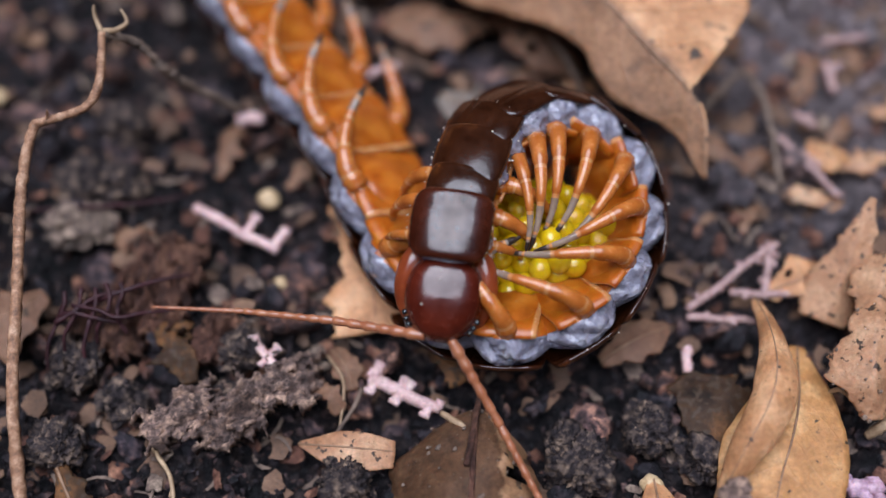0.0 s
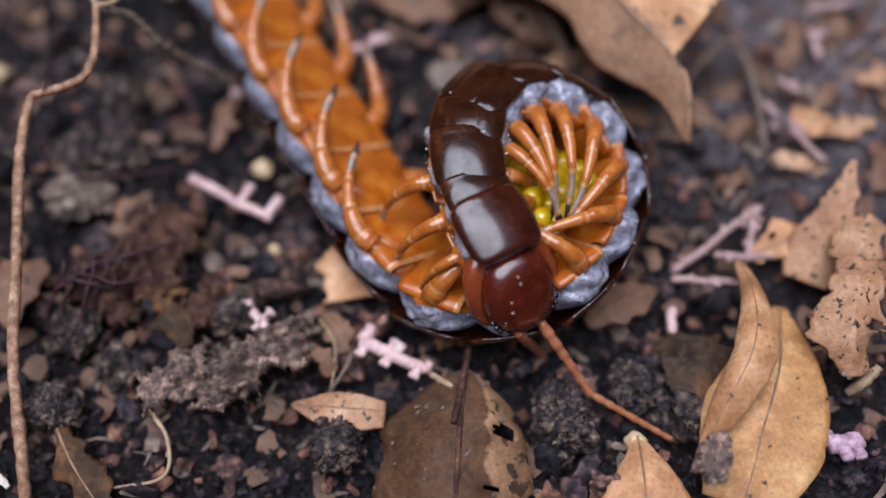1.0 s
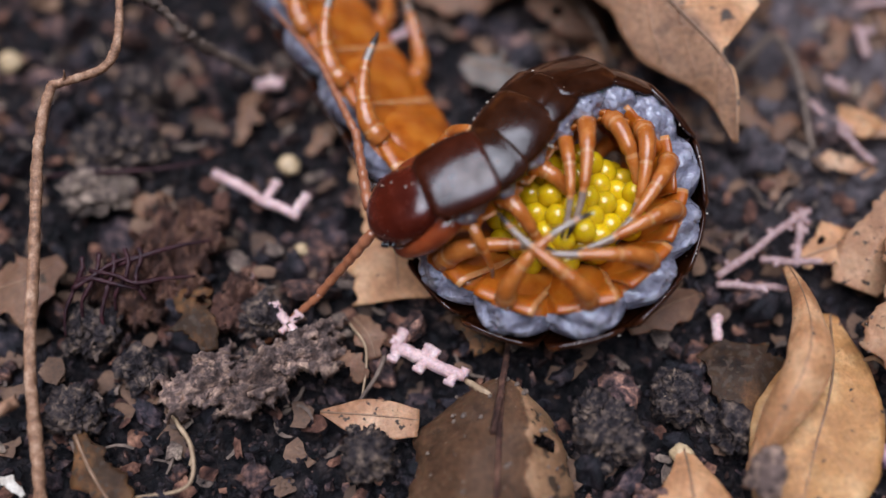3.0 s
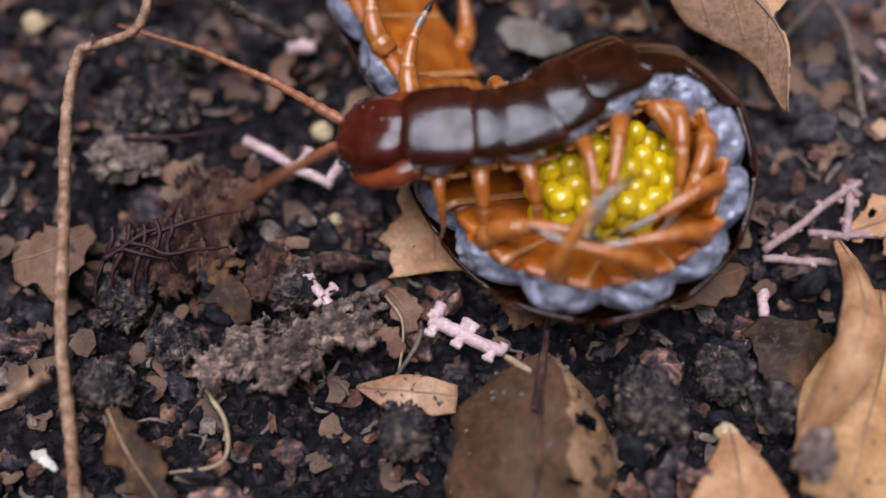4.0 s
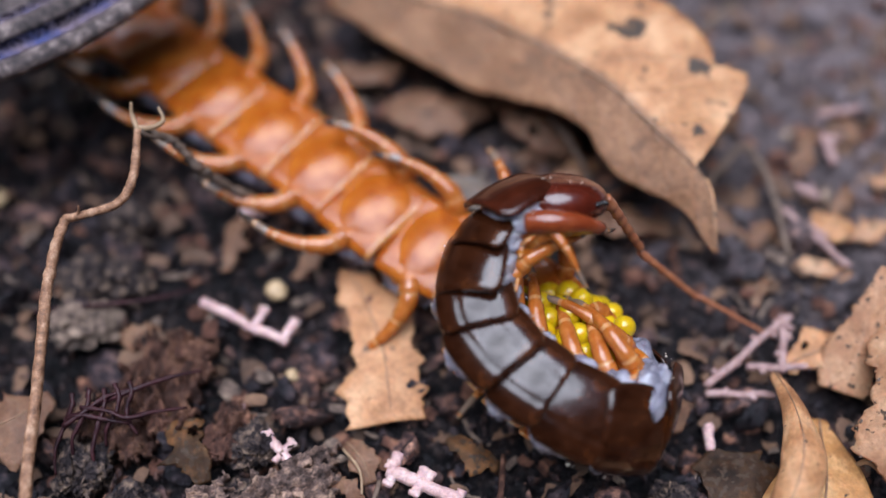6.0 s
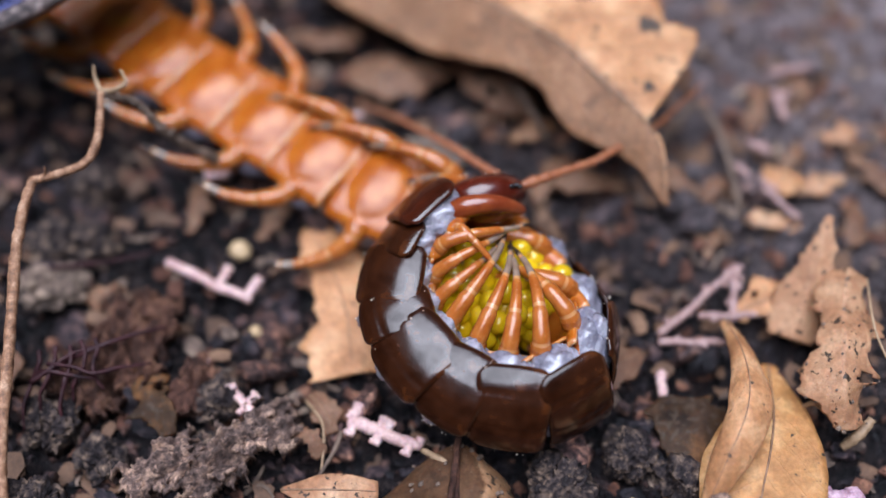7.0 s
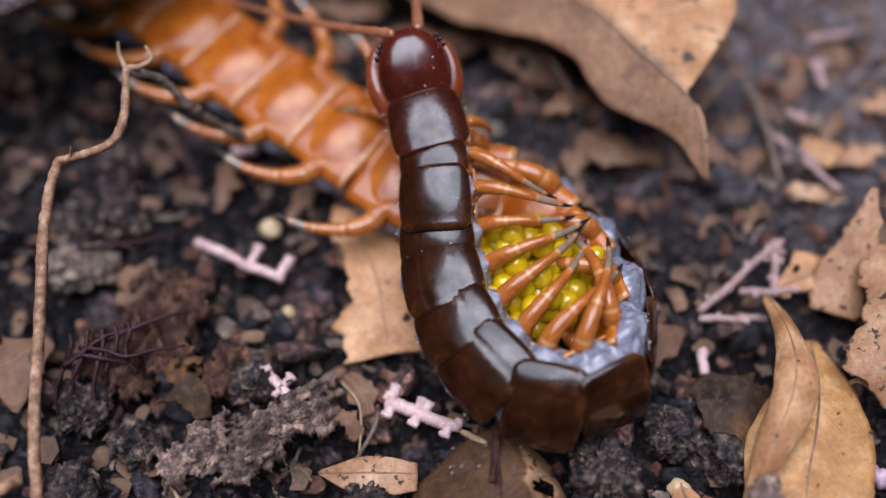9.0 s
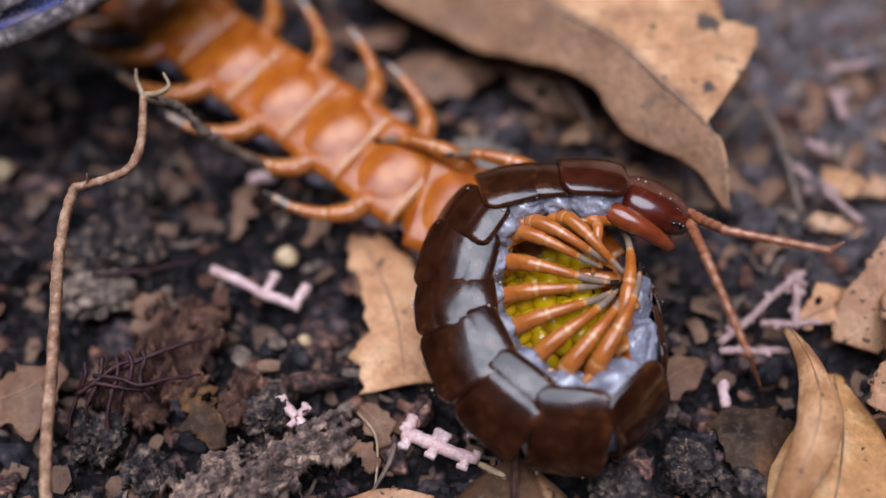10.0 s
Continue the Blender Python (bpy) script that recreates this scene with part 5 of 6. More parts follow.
for i in range(0, 12):
    w = half_width(i)
    speckle(segments[i], w, w * 0.56, LENGTHS[i], 44 if i < 7 else 26, i + 3)
speckle(head, 3.2, 2.2, 6.0, 14, 40)

# ---- how things move ----
BENDS, FEELS = {}, {}


def bend(t, *points):
    """The line of the body at t, tail to head: millimetres and the turn of the back about it."""
    BENDS[t] = points


def feel(t, a1, a2, b1, b2):
    """Middle and tip of the left and the right antenna at t."""
    FEELS[t] = {-1: (a1, a2), 1: (b1, b2)}


bend(0, (18.9, 113.3, 4.0, 151), (25.1, 101.7, 4.0, 149), (31.4, 90.2, 4.0, 147), (35.4, 79.0, 4.0, 145), (39.8, 70.4, 5.0, 156), (45.3, 66.9, 6.0, 145), (51.1, 67.0, 7.0, 137), (56.3, 71.5, 7.0, 132), (58.8, 77.6, 7.0, 128), (58.3, 84.1, 8.0, 105), (54.4, 87.9, 10.0, 74), (49.4, 88.5, 12.0, 45), (44.8, 84.8, 14.0, 20), (42.2, 79.1, 15.0, 8), (40.2, 74.1, 15.0, 2), (39.5, 70.7, 14.0, 0), (37.8, 64.1, 11.0, 0))
bend(0.5, (18.1, 110.9, 4.0, 151), (24.1, 99.2, 4.0, 149), (30.3, 87.5, 4.0, 147), (34.7, 76.9, 4.0, 145), (39.0, 68.6, 5.0, 156), (45.1, 64.6, 6.0, 145), (51.8, 65.1, 7.0, 137), (56.6, 69.8, 7.0, 132), (59.0, 76.0, 7.0, 128), (58.3, 82.2, 8.0, 105), (55.1, 86.0, 10.0, 74), (50.5, 87.0, 12.0, 45), (45.6, 84.3, 14.0, 20), (43.1, 78.7, 15.0, 8), (41.9, 73.0, 15.0, 2), (41.7, 65.5, 14.0, 0), (41.7, 59.9, 10.0, 0))
bend(1, (18.9, 109.4, 4.0, 151), (24.2, 97.8, 4.0, 149), (29.7, 86.3, 4.0, 147), (34.2, 76.3, 4.0, 145), (38.6, 69.3, 5.0, 156), (44.2, 66.0, 6.0, 145), (50.4, 66.0, 7.0, 137), (55.8, 70.5, 7.0, 132), (58.4, 76.4, 7.0, 128), (57.6, 82.7, 8.0, 105), (54.5, 86.2, 10.0, 74), (50.2, 87.1, 12.0, 45), (45.5, 84.1, 14.0, 18), (43.5, 78.5, 15.0, 2), (43.8, 72.9, 15.0, -8), (46.5, 65.3, 14.0, -8), (47.6, 61.3, 9.0, -5))
bend(1.5, (18.5, 109.8, 4.0, 151), (24.4, 98.2, 4.0, 149), (29.8, 86.7, 4.0, 147), (33.7, 77.6, 4.0, 145), (38.4, 69.8, 5.0, 156), (44.0, 66.2, 6.0, 145), (50.2, 66.3, 7.0, 137), (55.8, 70.4, 7.0, 132), (58.6, 76.2, 7.0, 128), (58.1, 82.7, 8.0, 105), (55.3, 86.8, 10.0, 74), (50.7, 87.9, 12.0, 45), (46.3, 85.2, 14.0, 18), (44.4, 79.6, 15.0, 2), (44.9, 73.7, 15.0, -8), (47.2, 65.6, 14.0, -8), (48.0, 61.8, 9.0, -5))
bend(2, (18.7, 111.1, 4.0, 151), (24.6, 99.5, 4.0, 149), (30.6, 87.9, 4.0, 147), (34.4, 78.0, 4.0, 145), (39.0, 70.2, 5.0, 156), (45.2, 65.9, 6.0, 145), (51.3, 66.1, 7.0, 137), (56.3, 70.8, 7.0, 132), (59.0, 76.6, 7.0, 128), (58.4, 83.2, 8.0, 105), (55.2, 87.0, 10.0, 74), (50.7, 88.0, 12.0, 45), (46.9, 85.3, 14.0, 20), (45.1, 80.1, 15.0, 5), (44.8, 74.8, 15.0, -2), (44.5, 66.3, 14.0, -3), (44.3, 61.1, 10.0, 0))
bend(3.3, (24.3, 106.8, 4.0, 151), (29.1, 96.7, 4.0, 149), (33.5, 87.2, 4.0, 147), (36.8, 78.5, 4.0, 145), (39.6, 71.2, 5.0, 157), (43.9, 66.3, 6.0, 148), (49.4, 64.8, 7.0, 139), (54.8, 67.1, 7.0, 134), (58.6, 72.4, 7.0, 130), (59.8, 78.3, 8.0, 105), (57.8, 82.7, 10.0, 81), (53.8, 84.8, 12.0, 50), (48.8, 83.6, 14.0, 25), (44.2, 79.3, 15.0, 8), (40.6, 75.9, 15.0, 2), (34.6, 74.8, 14.0, 0), (28.1, 75.5, 10.0, 0))
bend(3.5, (25.8, 103.9, 4.0, 151), (29.3, 96.5, 4.0, 149), (33.1, 88.0, 4.0, 147), (36.2, 80.0, 4.0, 145), (38.7, 72.0, 5.0, 157), (42.6, 66.7, 6.0, 148), (48.1, 64.8, 7.0, 139), (54.0, 67.1, 7.0, 134), (58.1, 72.5, 7.0, 130), (59.3, 78.4, 8.0, 105), (57.5, 82.3, 10.0, 81), (53.2, 84.5, 12.0, 50), (48.1, 82.6, 14.0, 25), (43.5, 79.3, 15.0, 8), (39.2, 77.0, 15.0, 2), (33.0, 76.7, 14.0, 0), (26.2, 79.9, 11.0, 0))
bend(4, (25.9, 106.2, 4.0, 151), (28.7, 98.2, 4.0, 149), (31.9, 90.6, 4.0, 147), (34.4, 83.4, 4.0, 145), (36.4, 75.8, 5.0, 157), (39.9, 69.1, 6.0, 148), (45.2, 65.3, 7.0, 139), (51.2, 65.5, 7.0, 134), (56.7, 68.8, 7.0, 130), (59.4, 73.9, 8.0, 105), (59.3, 79.2, 10.0, 81), (55.6, 83.1, 12.0, 50), (50.8, 82.9, 14.0, 30), (45.5, 80.2, 15.0, 10), (40.9, 77.9, 15.0, 0), (30.9, 77.6, 15.0, -4), (23.5, 80.0, 12.0, -4))
bend(4.5, (15.9, 110.0, 4.0, 168), (22.2, 103.1, 4.0, 166), (28.1, 95.8, 4.0, 164), (31.8, 88.3, 4.0, 162), (34.1, 80.1, 5.0, 157), (36.5, 73.1, 6.0, 148), (40.7, 67.5, 7.0, 139), (46.3, 64.9, 7.0, 134), (53.0, 66.3, 7.0, 130), (57.8, 70.1, 8.0, 105), (59.8, 75.3, 10.0, 85), (58.9, 79.9, 12.0, 55), (55.4, 82.5, 14.0, 35), (50.3, 82.6, 15.0, 15), (43.9, 79.8, 16.0, 2), (39.6, 78.5, 16.0, -4), (28.1, 79.3, 16.0, -4), (20.8, 81.6, 13.0, -4))
bend(5, (9.5, 120.4, 4.0, 168), (15.4, 112.0, 4.0, 166), (20.9, 103.2, 4.0, 164), (25.4, 95.1, 4.0, 162), (29.9, 85.5, 5.0, 159), (34.1, 77.8, 5.0, 156), (38.3, 71.3, 6.0, 148), (43.5, 66.7, 7.0, 139), (49.6, 65.0, 7.0, 134), (55.9, 67.0, 7.0, 130), (59.6, 72.0, 8.0, 105), (60.4, 77.0, 10.0, 88), (58.4, 80.9, 12.0, 55), (54.0, 82.7, 14.0, 35), (48.1, 82.1, 15.0, 15), (42.8, 80.8, 16.0, 5), (38.2, 81.3, 16.0, 0), (34.1, 85.3, 16.0, 0), (30.4, 91.1, 20.0, 0))
bend(5.2, (6.5, 123.6, 4.0, 168), (12.7, 114.8, 4.0, 166), (18.5, 106.5, 4.0, 164), (23.9, 98.7, 4.0, 162), (28.5, 91.5, 5.0, 159), (32.1, 84.2, 5.0, 156), (35.9, 76.1, 6.0, 148), (40.4, 68.8, 7.0, 139), (45.4, 64.8, 7.0, 134), (51.6, 64.1, 7.0, 130), (56.9, 67.2, 8.0, 105), (60.0, 71.7, 10.0, 88), (60.0, 75.4, 12.0, 55), (56.1, 77.2, 14.0, 35), (50.1, 76.2, 16.0, 15), (45.0, 76.8, 17.0, 5), (40.2, 79.1, 17.0, 5), (37.8, 84.3, 17.0, 8), (37.4, 89.7, 21.0, 10))
bend(6.3, (4.7, 124.8, 4.0, 180), (10.4, 117.8, 4.0, 181), (15.9, 111.5, 4.0, 182), (22.5, 104.8, 4.0, 184), (28.8, 98.9, 4.0, 185), (34.7, 92.1, 4.0, 186), (40.0, 87.9, 3.8, 189), (43.6, 85.7, 4.0, 196), (47.2, 83.6, 4.2, 202), (52.9, 76.9, 4.6, 216), (56.4, 70.0, 5.4, 242), (57.2, 65.0, 7.5, 276), (52.9, 62.1, 8.0, 302), (47.8, 62.0, 8.5, 318), (42.9, 64.6, 9.0, 332), (39.7, 69.1, 9.5, 339), (39.3, 74.0, 10.0, 346), (41.6, 78.4, 11.0, 324), (46.0, 81.7, 12.0, 316), (50.9, 82.4, 12.0, 310), (57.3, 80.4, 11.0, 306))
bend(6.5, (4.9, 124.9, 4.0, 180), (10.6, 117.7, 4.0, 181), (16.1, 111.4, 4.0, 182), (22.7, 104.5, 4.0, 184), (29.0, 98.5, 4.0, 185), (34.9, 91.6, 4.0, 186), (40.3, 87.4, 3.8, 189), (43.6, 85.3, 4.0, 196), (46.9, 83.3, 4.2, 202), (52.3, 77.0, 4.6, 216), (55.9, 69.9, 5.4, 242), (56.9, 64.6, 7.5, 276), (52.9, 61.6, 8.0, 302), (47.8, 61.5, 8.5, 318), (42.7, 64.1, 9.0, 332), (39.6, 68.7, 9.5, 339), (39.2, 73.6, 10.0, 346), (41.6, 78.0, 11.0, 324), (46.0, 81.3, 12.0, 316), (51.1, 82.0, 12.0, 310), (57.5, 79.5, 11.0, 306))
bend(7, (3.7, 124.9, 4.0, 180), (9.4, 118.1, 4.0, 181), (15.0, 111.7, 4.0, 182), (21.6, 104.8, 4.0, 184), (28.0, 98.7, 4.0, 185), (34.0, 92.4, 4.0, 186), (39.1, 88.4, 3.8, 189), (42.0, 86.3, 4.0, 196), (44.9, 84.2, 4.2, 202), (51.1, 77.2, 4.6, 216), (55.1, 69.9, 5.4, 242), (55.2, 64.3, 7.5, 276), (51.2, 61.0, 8.0, 302), (46.1, 61.0, 8.5, 318), (41.2, 63.8, 9.0, 332), (37.9, 68.5, 9.5, 339), (37.3, 73.7, 10.0, 346), (39.3, 78.5, 11.0, 318), (42.8, 81.8, 12.0, 310), (45.7, 82.9, 12.0, 304), (52.0, 83.7, 11.0, 302))
bend(7.5, (5.0, 124.4, 4.0, 180), (10.7, 116.7, 4.0, 181), (17.5, 109.2, 4.0, 182), (24.0, 102.8, 4.0, 184), (30.3, 96.7, 4.0, 185), (35.4, 91.0, 4.0, 186), (39.8, 87.7, 3.8, 189), (42.0, 86.2, 4.0, 196), (44.1, 84.7, 4.2, 202), (50.6, 76.7, 4.6, 216), (55.3, 69.4, 5.4, 242), (55.1, 63.1, 7.5, 276), (51.0, 60.4, 8.0, 302), (46.0, 60.5, 8.5, 318), (41.1, 62.9, 9.0, 332), (37.9, 67.5, 9.5, 339), (36.9, 72.3, 10.0, 346), (37.6, 76.3, 11.0, 320), (39.0, 79.3, 12.0, 312), (40.2, 80.7, 12.0, 306), (43.3, 85.8, 12.0, 304))
bend(8, (8.5, 120.0, 4.0, 180), (15.3, 112.3, 4.0, 182), (21.8, 105.0, 4.0, 183), (27.4, 98.1, 4.0, 184), (32.1, 92.4, 4.0, 186), (36.1, 88.7, 3.8, 189), (40.4, 87.5, 4.0, 196), (44.7, 86.3, 4.2, 202), (51.4, 79.1, 4.6, 216), (55.9, 70.5, 5.4, 242), (54.1, 63.2, 7.5, 276), (50.2, 60.0, 8.0, 302), (45.2, 59.9, 8.5, 318), (40.3, 62.7, 9.0, 332), (37.2, 67.6, 9.5, 339), (36.2, 72.7, 10.0, 346), (36.6, 76.1, 12.0, 324), (36.8, 78.2, 13.0, 316), (36.8, 80.6, 13.0, 310), (37.2, 87.4, 13.0, 308))
bend(8.5, (6.8, 118.4, 4.0, 180), (13.5, 112.7, 4.0, 182), (19.4, 106.5, 4.0, 183), (25.0, 100.5, 4.0, 184), (29.7, 94.8, 4.0, 186), (34.0, 90.7, 3.8, 189), (38.7, 89.6, 4.0, 196), (43.3, 88.4, 4.2, 202), (50.5, 79.5, 4.6, 216), (55.4, 70.5, 5.4, 242), (53.6, 64.7, 7.5, 276), (49.4, 61.5, 8.0, 302), (44.6, 61.6, 8.5, 318), (40.2, 65.0, 9.0, 332), (37.8, 70.2, 9.5, 339), (37.6, 75.1, 10.0, 346), (37.9, 78.7, 13.0, 345), (37.8, 80.8, 14.0, 349), (36.8, 84.1, 14.0, 354), (32.9, 90.0, 18.0, 362))
bend(8.8, (9.8, 119.2, 4.0, 180), (15.8, 112.8, 4.0, 182), (21.5, 105.7, 4.0, 183), (26.3, 99.0, 4.0, 184), (30.9, 92.7, 4.0, 186), (35.5, 88.6, 3.8, 189), (39.8, 88.0, 4.0, 196), (44.0, 87.4, 4.2, 202), (51.1, 79.5, 4.6, 216), (55.5, 70.7, 5.4, 242), (53.2, 64.1, 7.5, 276), (48.6, 61.4, 8.0, 302), (43.3, 62.1, 8.5, 318), (39.2, 66.0, 9.0, 332), (37.0, 71.5, 9.5, 339), (36.7, 77.1, 10.0, 346), (36.7, 81.5, 13.0, 345), (36.5, 85.0, 14.0, 349), (35.0, 90.7, 15.0, 356), (33.0, 96.5, 19.0, 364))
bend(9, (7.5, 120.5, 4.0, 180), (13.5, 114.0, 4.0, 181), (19.3, 106.9, 4.0, 182), (24.8, 100.9, 4.0, 184), (30.2, 95.2, 4.0, 185), (34.7, 89.8, 4.0, 186), (39.6, 86.2, 3.8, 189), (42.6, 85.5, 4.0, 196), (45.5, 84.7, 4.2, 202), (51.3, 77.6, 4.6, 216), (54.8, 69.5, 5.4, 242), (53.8, 61.7, 7.5, 276), (48.9, 59.3, 8.0, 302), (43.8, 60.4, 8.5, 318), (40.3, 64.8, 9.0, 332), (38.6, 70.4, 9.5, 339), (38.4, 76.3, 10.0, 346), (38.9, 80.9, 13.0, 345), (39.2, 85.4, 14.0, 349), (38.8, 90.8, 15.0, 356), (38.1, 96.6, 20.0, 362))
bend(9.5, (2.8, 124.9, 4.0, 180), (10.5, 118.0, 4.0, 181), (17.1, 111.5, 4.0, 182), (23.4, 104.5, 4.0, 184), (30.0, 97.6, 4.0, 185), (35.7, 91.2, 4.0, 186), (40.6, 87.1, 3.8, 189), (43.8, 86.1, 4.0, 196), (46.9, 85.1, 4.2, 202), (51.9, 77.1, 4.6, 216), (54.7, 69.5, 5.4, 242), (54.0, 62.8, 7.5, 276), (49.0, 59.9, 8.0, 302), (43.8, 61.0, 8.5, 318), (40.3, 65.4, 9.0, 332), (39.0, 70.7, 9.5, 339), (39.6, 76.1, 10.0, 346), (41.5, 80.1, 13.0, 345), (44.2, 84.8, 14.0, 349), (48.0, 90.6, 15.0, 354), (50.8, 95.7, 21.0, 356))
bend(9.8, (3.7, 125.8, 4.0, 180), (11.0, 118.4, 4.0, 181), (17.0, 112.0, 4.0, 182), (23.3, 104.9, 4.0, 184), (29.6, 98.1, 4.0, 185), (35.4, 91.7, 4.0, 186), (39.9, 87.4, 3.8, 189), (43.1, 86.5, 4.0, 196), (46.3, 85.6, 4.2, 202), (51.6, 77.5, 4.6, 216), (54.3, 69.6, 5.4, 242), (52.8, 63.3, 7.5, 276), (49.2, 60.1, 8.0, 302), (43.8, 60.9, 8.5, 318), (39.9, 65.0, 9.0, 332), (38.0, 70.5, 9.5, 339), (38.6, 76.4, 10.0, 346), (41.0, 80.7, 12.0, 336), (44.7, 82.9, 13.0, 332), (53.2, 82.6, 13.0, 326), (60.3, 81.0, 12.0, 322))
bend(10, (4.6, 126.5, 4.0, 180), (11.5, 118.7, 4.0, 181), (16.8, 112.4, 4.0, 182), (23.1, 105.3, 4.0, 184), (29.2, 98.5, 4.0, 185), (34.9, 92.0, 4.0, 186), (39.4, 87.6, 3.8, 189), (42.7, 86.6, 4.0, 196), (46.0, 85.7, 4.2, 202), (51.8, 77.8, 4.6, 216), (53.8, 69.8, 5.4, 242), (53.0, 63.5, 7.5, 276), (49.4, 60.3, 8.0, 302), (44.0, 60.9, 8.5, 318), (39.8, 64.9, 9.0, 332), (38.0, 70.4, 9.5, 339), (38.5, 76.4, 10.0, 346), (41.2, 80.9, 12.0, 336), (45.1, 83.1, 13.0, 332), (55.2, 81.8, 13.0, 326), (62.4, 78.7, 11.0, 322))
feel(0, (42.0, 58.4, 8.0), (45.4, 49.8, 6.0), (28.3, 67.6, 9.0), (14.6, 70.0, 8.0))
feel(0.3, (45.1, 56.9, 8.0), (50.1, 51.7, 5.0), (36.4, 58.3, 8.0), (30.4, 54.7, 5.0))
feel(0.5, (49.1, 59.4, 5.0), (56.6, 59.2, 5.0), (40.0, 54.3, 7.0), (34.4, 54.0, 6.0))
feel(1, (53.5, 55.5, 4.0), (60.8, 53.9, 4.0), (48.3, 60.6, 5.0), (48.6, 59.4, 3.0))
feel(1.5, (54.8, 59.5, 4.0), (60.9, 56.8, 3.0), (38.4, 59.9, 6.0), (33.5, 56.6, 5.0))
feel(2, (45.8, 59.1, 6.0), (46.6, 55.1, 3.0), (33.1, 65.5, 7.0), (22.4, 67.4, 5.0))
feel(3.3, (20.8, 73.5, 8.0), (13.0, 72.2, 5.0), (27.4, 88.2, 12.0), (22.5, 100.3, 12.0))
feel(3.5, (15.9, 77.6, 8.0), (5.7, 77.1, 6.0), (22.5, 90.0, 12.0), (15.6, 97.8, 12.0))
feel(4, (18.9, 71.9, 20.0), (17.2, 61.6, 34.0), (14.7, 89.3, 10.0), (2.1, 95.6, 9.0))
feel(4.5, (13.0, 79.8, 12.0), (5.0, 78.8, 11.0), (12.6, 92.4, 10.0), (4.3, 97.3, 10.0))
feel(5, (24.9, 95.8, 14.0), (20.3, 102.3, 12.0), (35.6, 103.4, 10.0), (41.4, 108.9, 8.0))
feel(5.2, (29.1, 104.8, 14.0), (25.7, 117.8, 13.0), (46.9, 95.1, 12.0), (55.7, 92.5, 8.0))
feel(6.3, (65.5, 82.9, 5.0), (71.6, 81.7, 3.0), (63.9, 75.9, 10.0), (69.8, 71.4, 8.0))
feel(6.5, (64.4, 81.8, 5.0), (68.5, 82.1, 1.0), (62.2, 73.5, 16.0), (77.4, 77.1, 2.0))
feel(7, (46.0, 92.5, 8.0), (42.7, 97.3, 5.0), (58.0, 85.4, 11.0), (64.9, 90.9, 10.0))
feel(7.5, (40.4, 86.7, 20.0), (35.1, 94.3, 8.0), (49.6, 91.7, 13.0), (54.3, 107.0, 12.0))
feel(8, (28.6, 79.0, 21.0), (25.9, 67.9, 34.0), (39.9, 95.5, 13.0), (37.9, 102.4, 12.0))
feel(8.5, (24.8, 85.0, 20.0), (21.6, 73.5, 32.0), (33.7, 99.3, 13.0), (34.1, 109.3, 12.0))
feel(8.8, (23.6, 106.3, 12.0), (14.0, 112.2, 11.0), (34.9, 106.0, 14.0), (37.5, 113.3, 14.0))
feel(9, (29.6, 104.0, 14.0), (24.1, 107.9, 13.0), (40.5, 107.5, 14.0), (42.1, 116.1, 14.0))
feel(9.5, (53.7, 109.7, 14.0), (54.8, 118.5, 14.0), (61.4, 102.9, 13.0), (71.8, 106.8, 12.0))
feel(9.8, (64.7, 90.5, 10.0), (72.2, 94.7, 8.0), (69.7, 80.3, 11.0), (80.0, 79.1, 10.0))
feel(10, (63.6, 72.1, 19.0), (75.8, 81.5, 3.0), (60.2, 68.2, 20.0), (66.8, 68.3, 3.0))


def posed(points):
    """Poses of head and segments along the line, by arc length from the tip of the head."""
    n = 260
    P = np.array([curve_at(points, k / n) for k in range(n + 1)])[::-1]
    step = np.linalg.norm(np.diff(P[:, :3], axis=0), axis=1)
    s = np.concatenate([[0], np.cumsum(step)])
    back = P[-1] - P[-12]
    back = np.append(back[:3] / np.linalg.norm(back[:3]), 0)
    back[2] = 0
    P = np.vstack([P, P[-1] + back * 80])
    s = np.append(s, s[-1] + 80)

    def at(d):
        return np.array([np.interp(d, s, P[:, c]) for c in range(4)])
    out = []
    d = 0.0
    for ln in [HEAD] + LENGTHS:
        c = at(d + ln / 2)
        fwd = Vector(at(d)[:3] - at(d + ln)[:3]).normalized()
        up = (Vector((0, 0, 1)) - fwd * fwd.z).normalized()
        right = fwd.cross(up)
        a = radians(c[3])
        dorsal = (up * math.cos(a) + right * math.sin(a)).normalized()
        x = fwd.cross(dorsal)
        m = Matrix((x, fwd, dorsal)).transposed().to_4x4()
        m.translation = Vector(c[:3]) * MM
        out.append(m)
        d += ln
    return out


def between(a, b, k, lift=0.0):
    m = a.to_quaternion().slerp(b.to_quaternion(), k).to_matrix().to_4x4()
    m.translation = a.translation.lerp(b.translation, k) + Vector((0, 0, lift * MM))
    return m


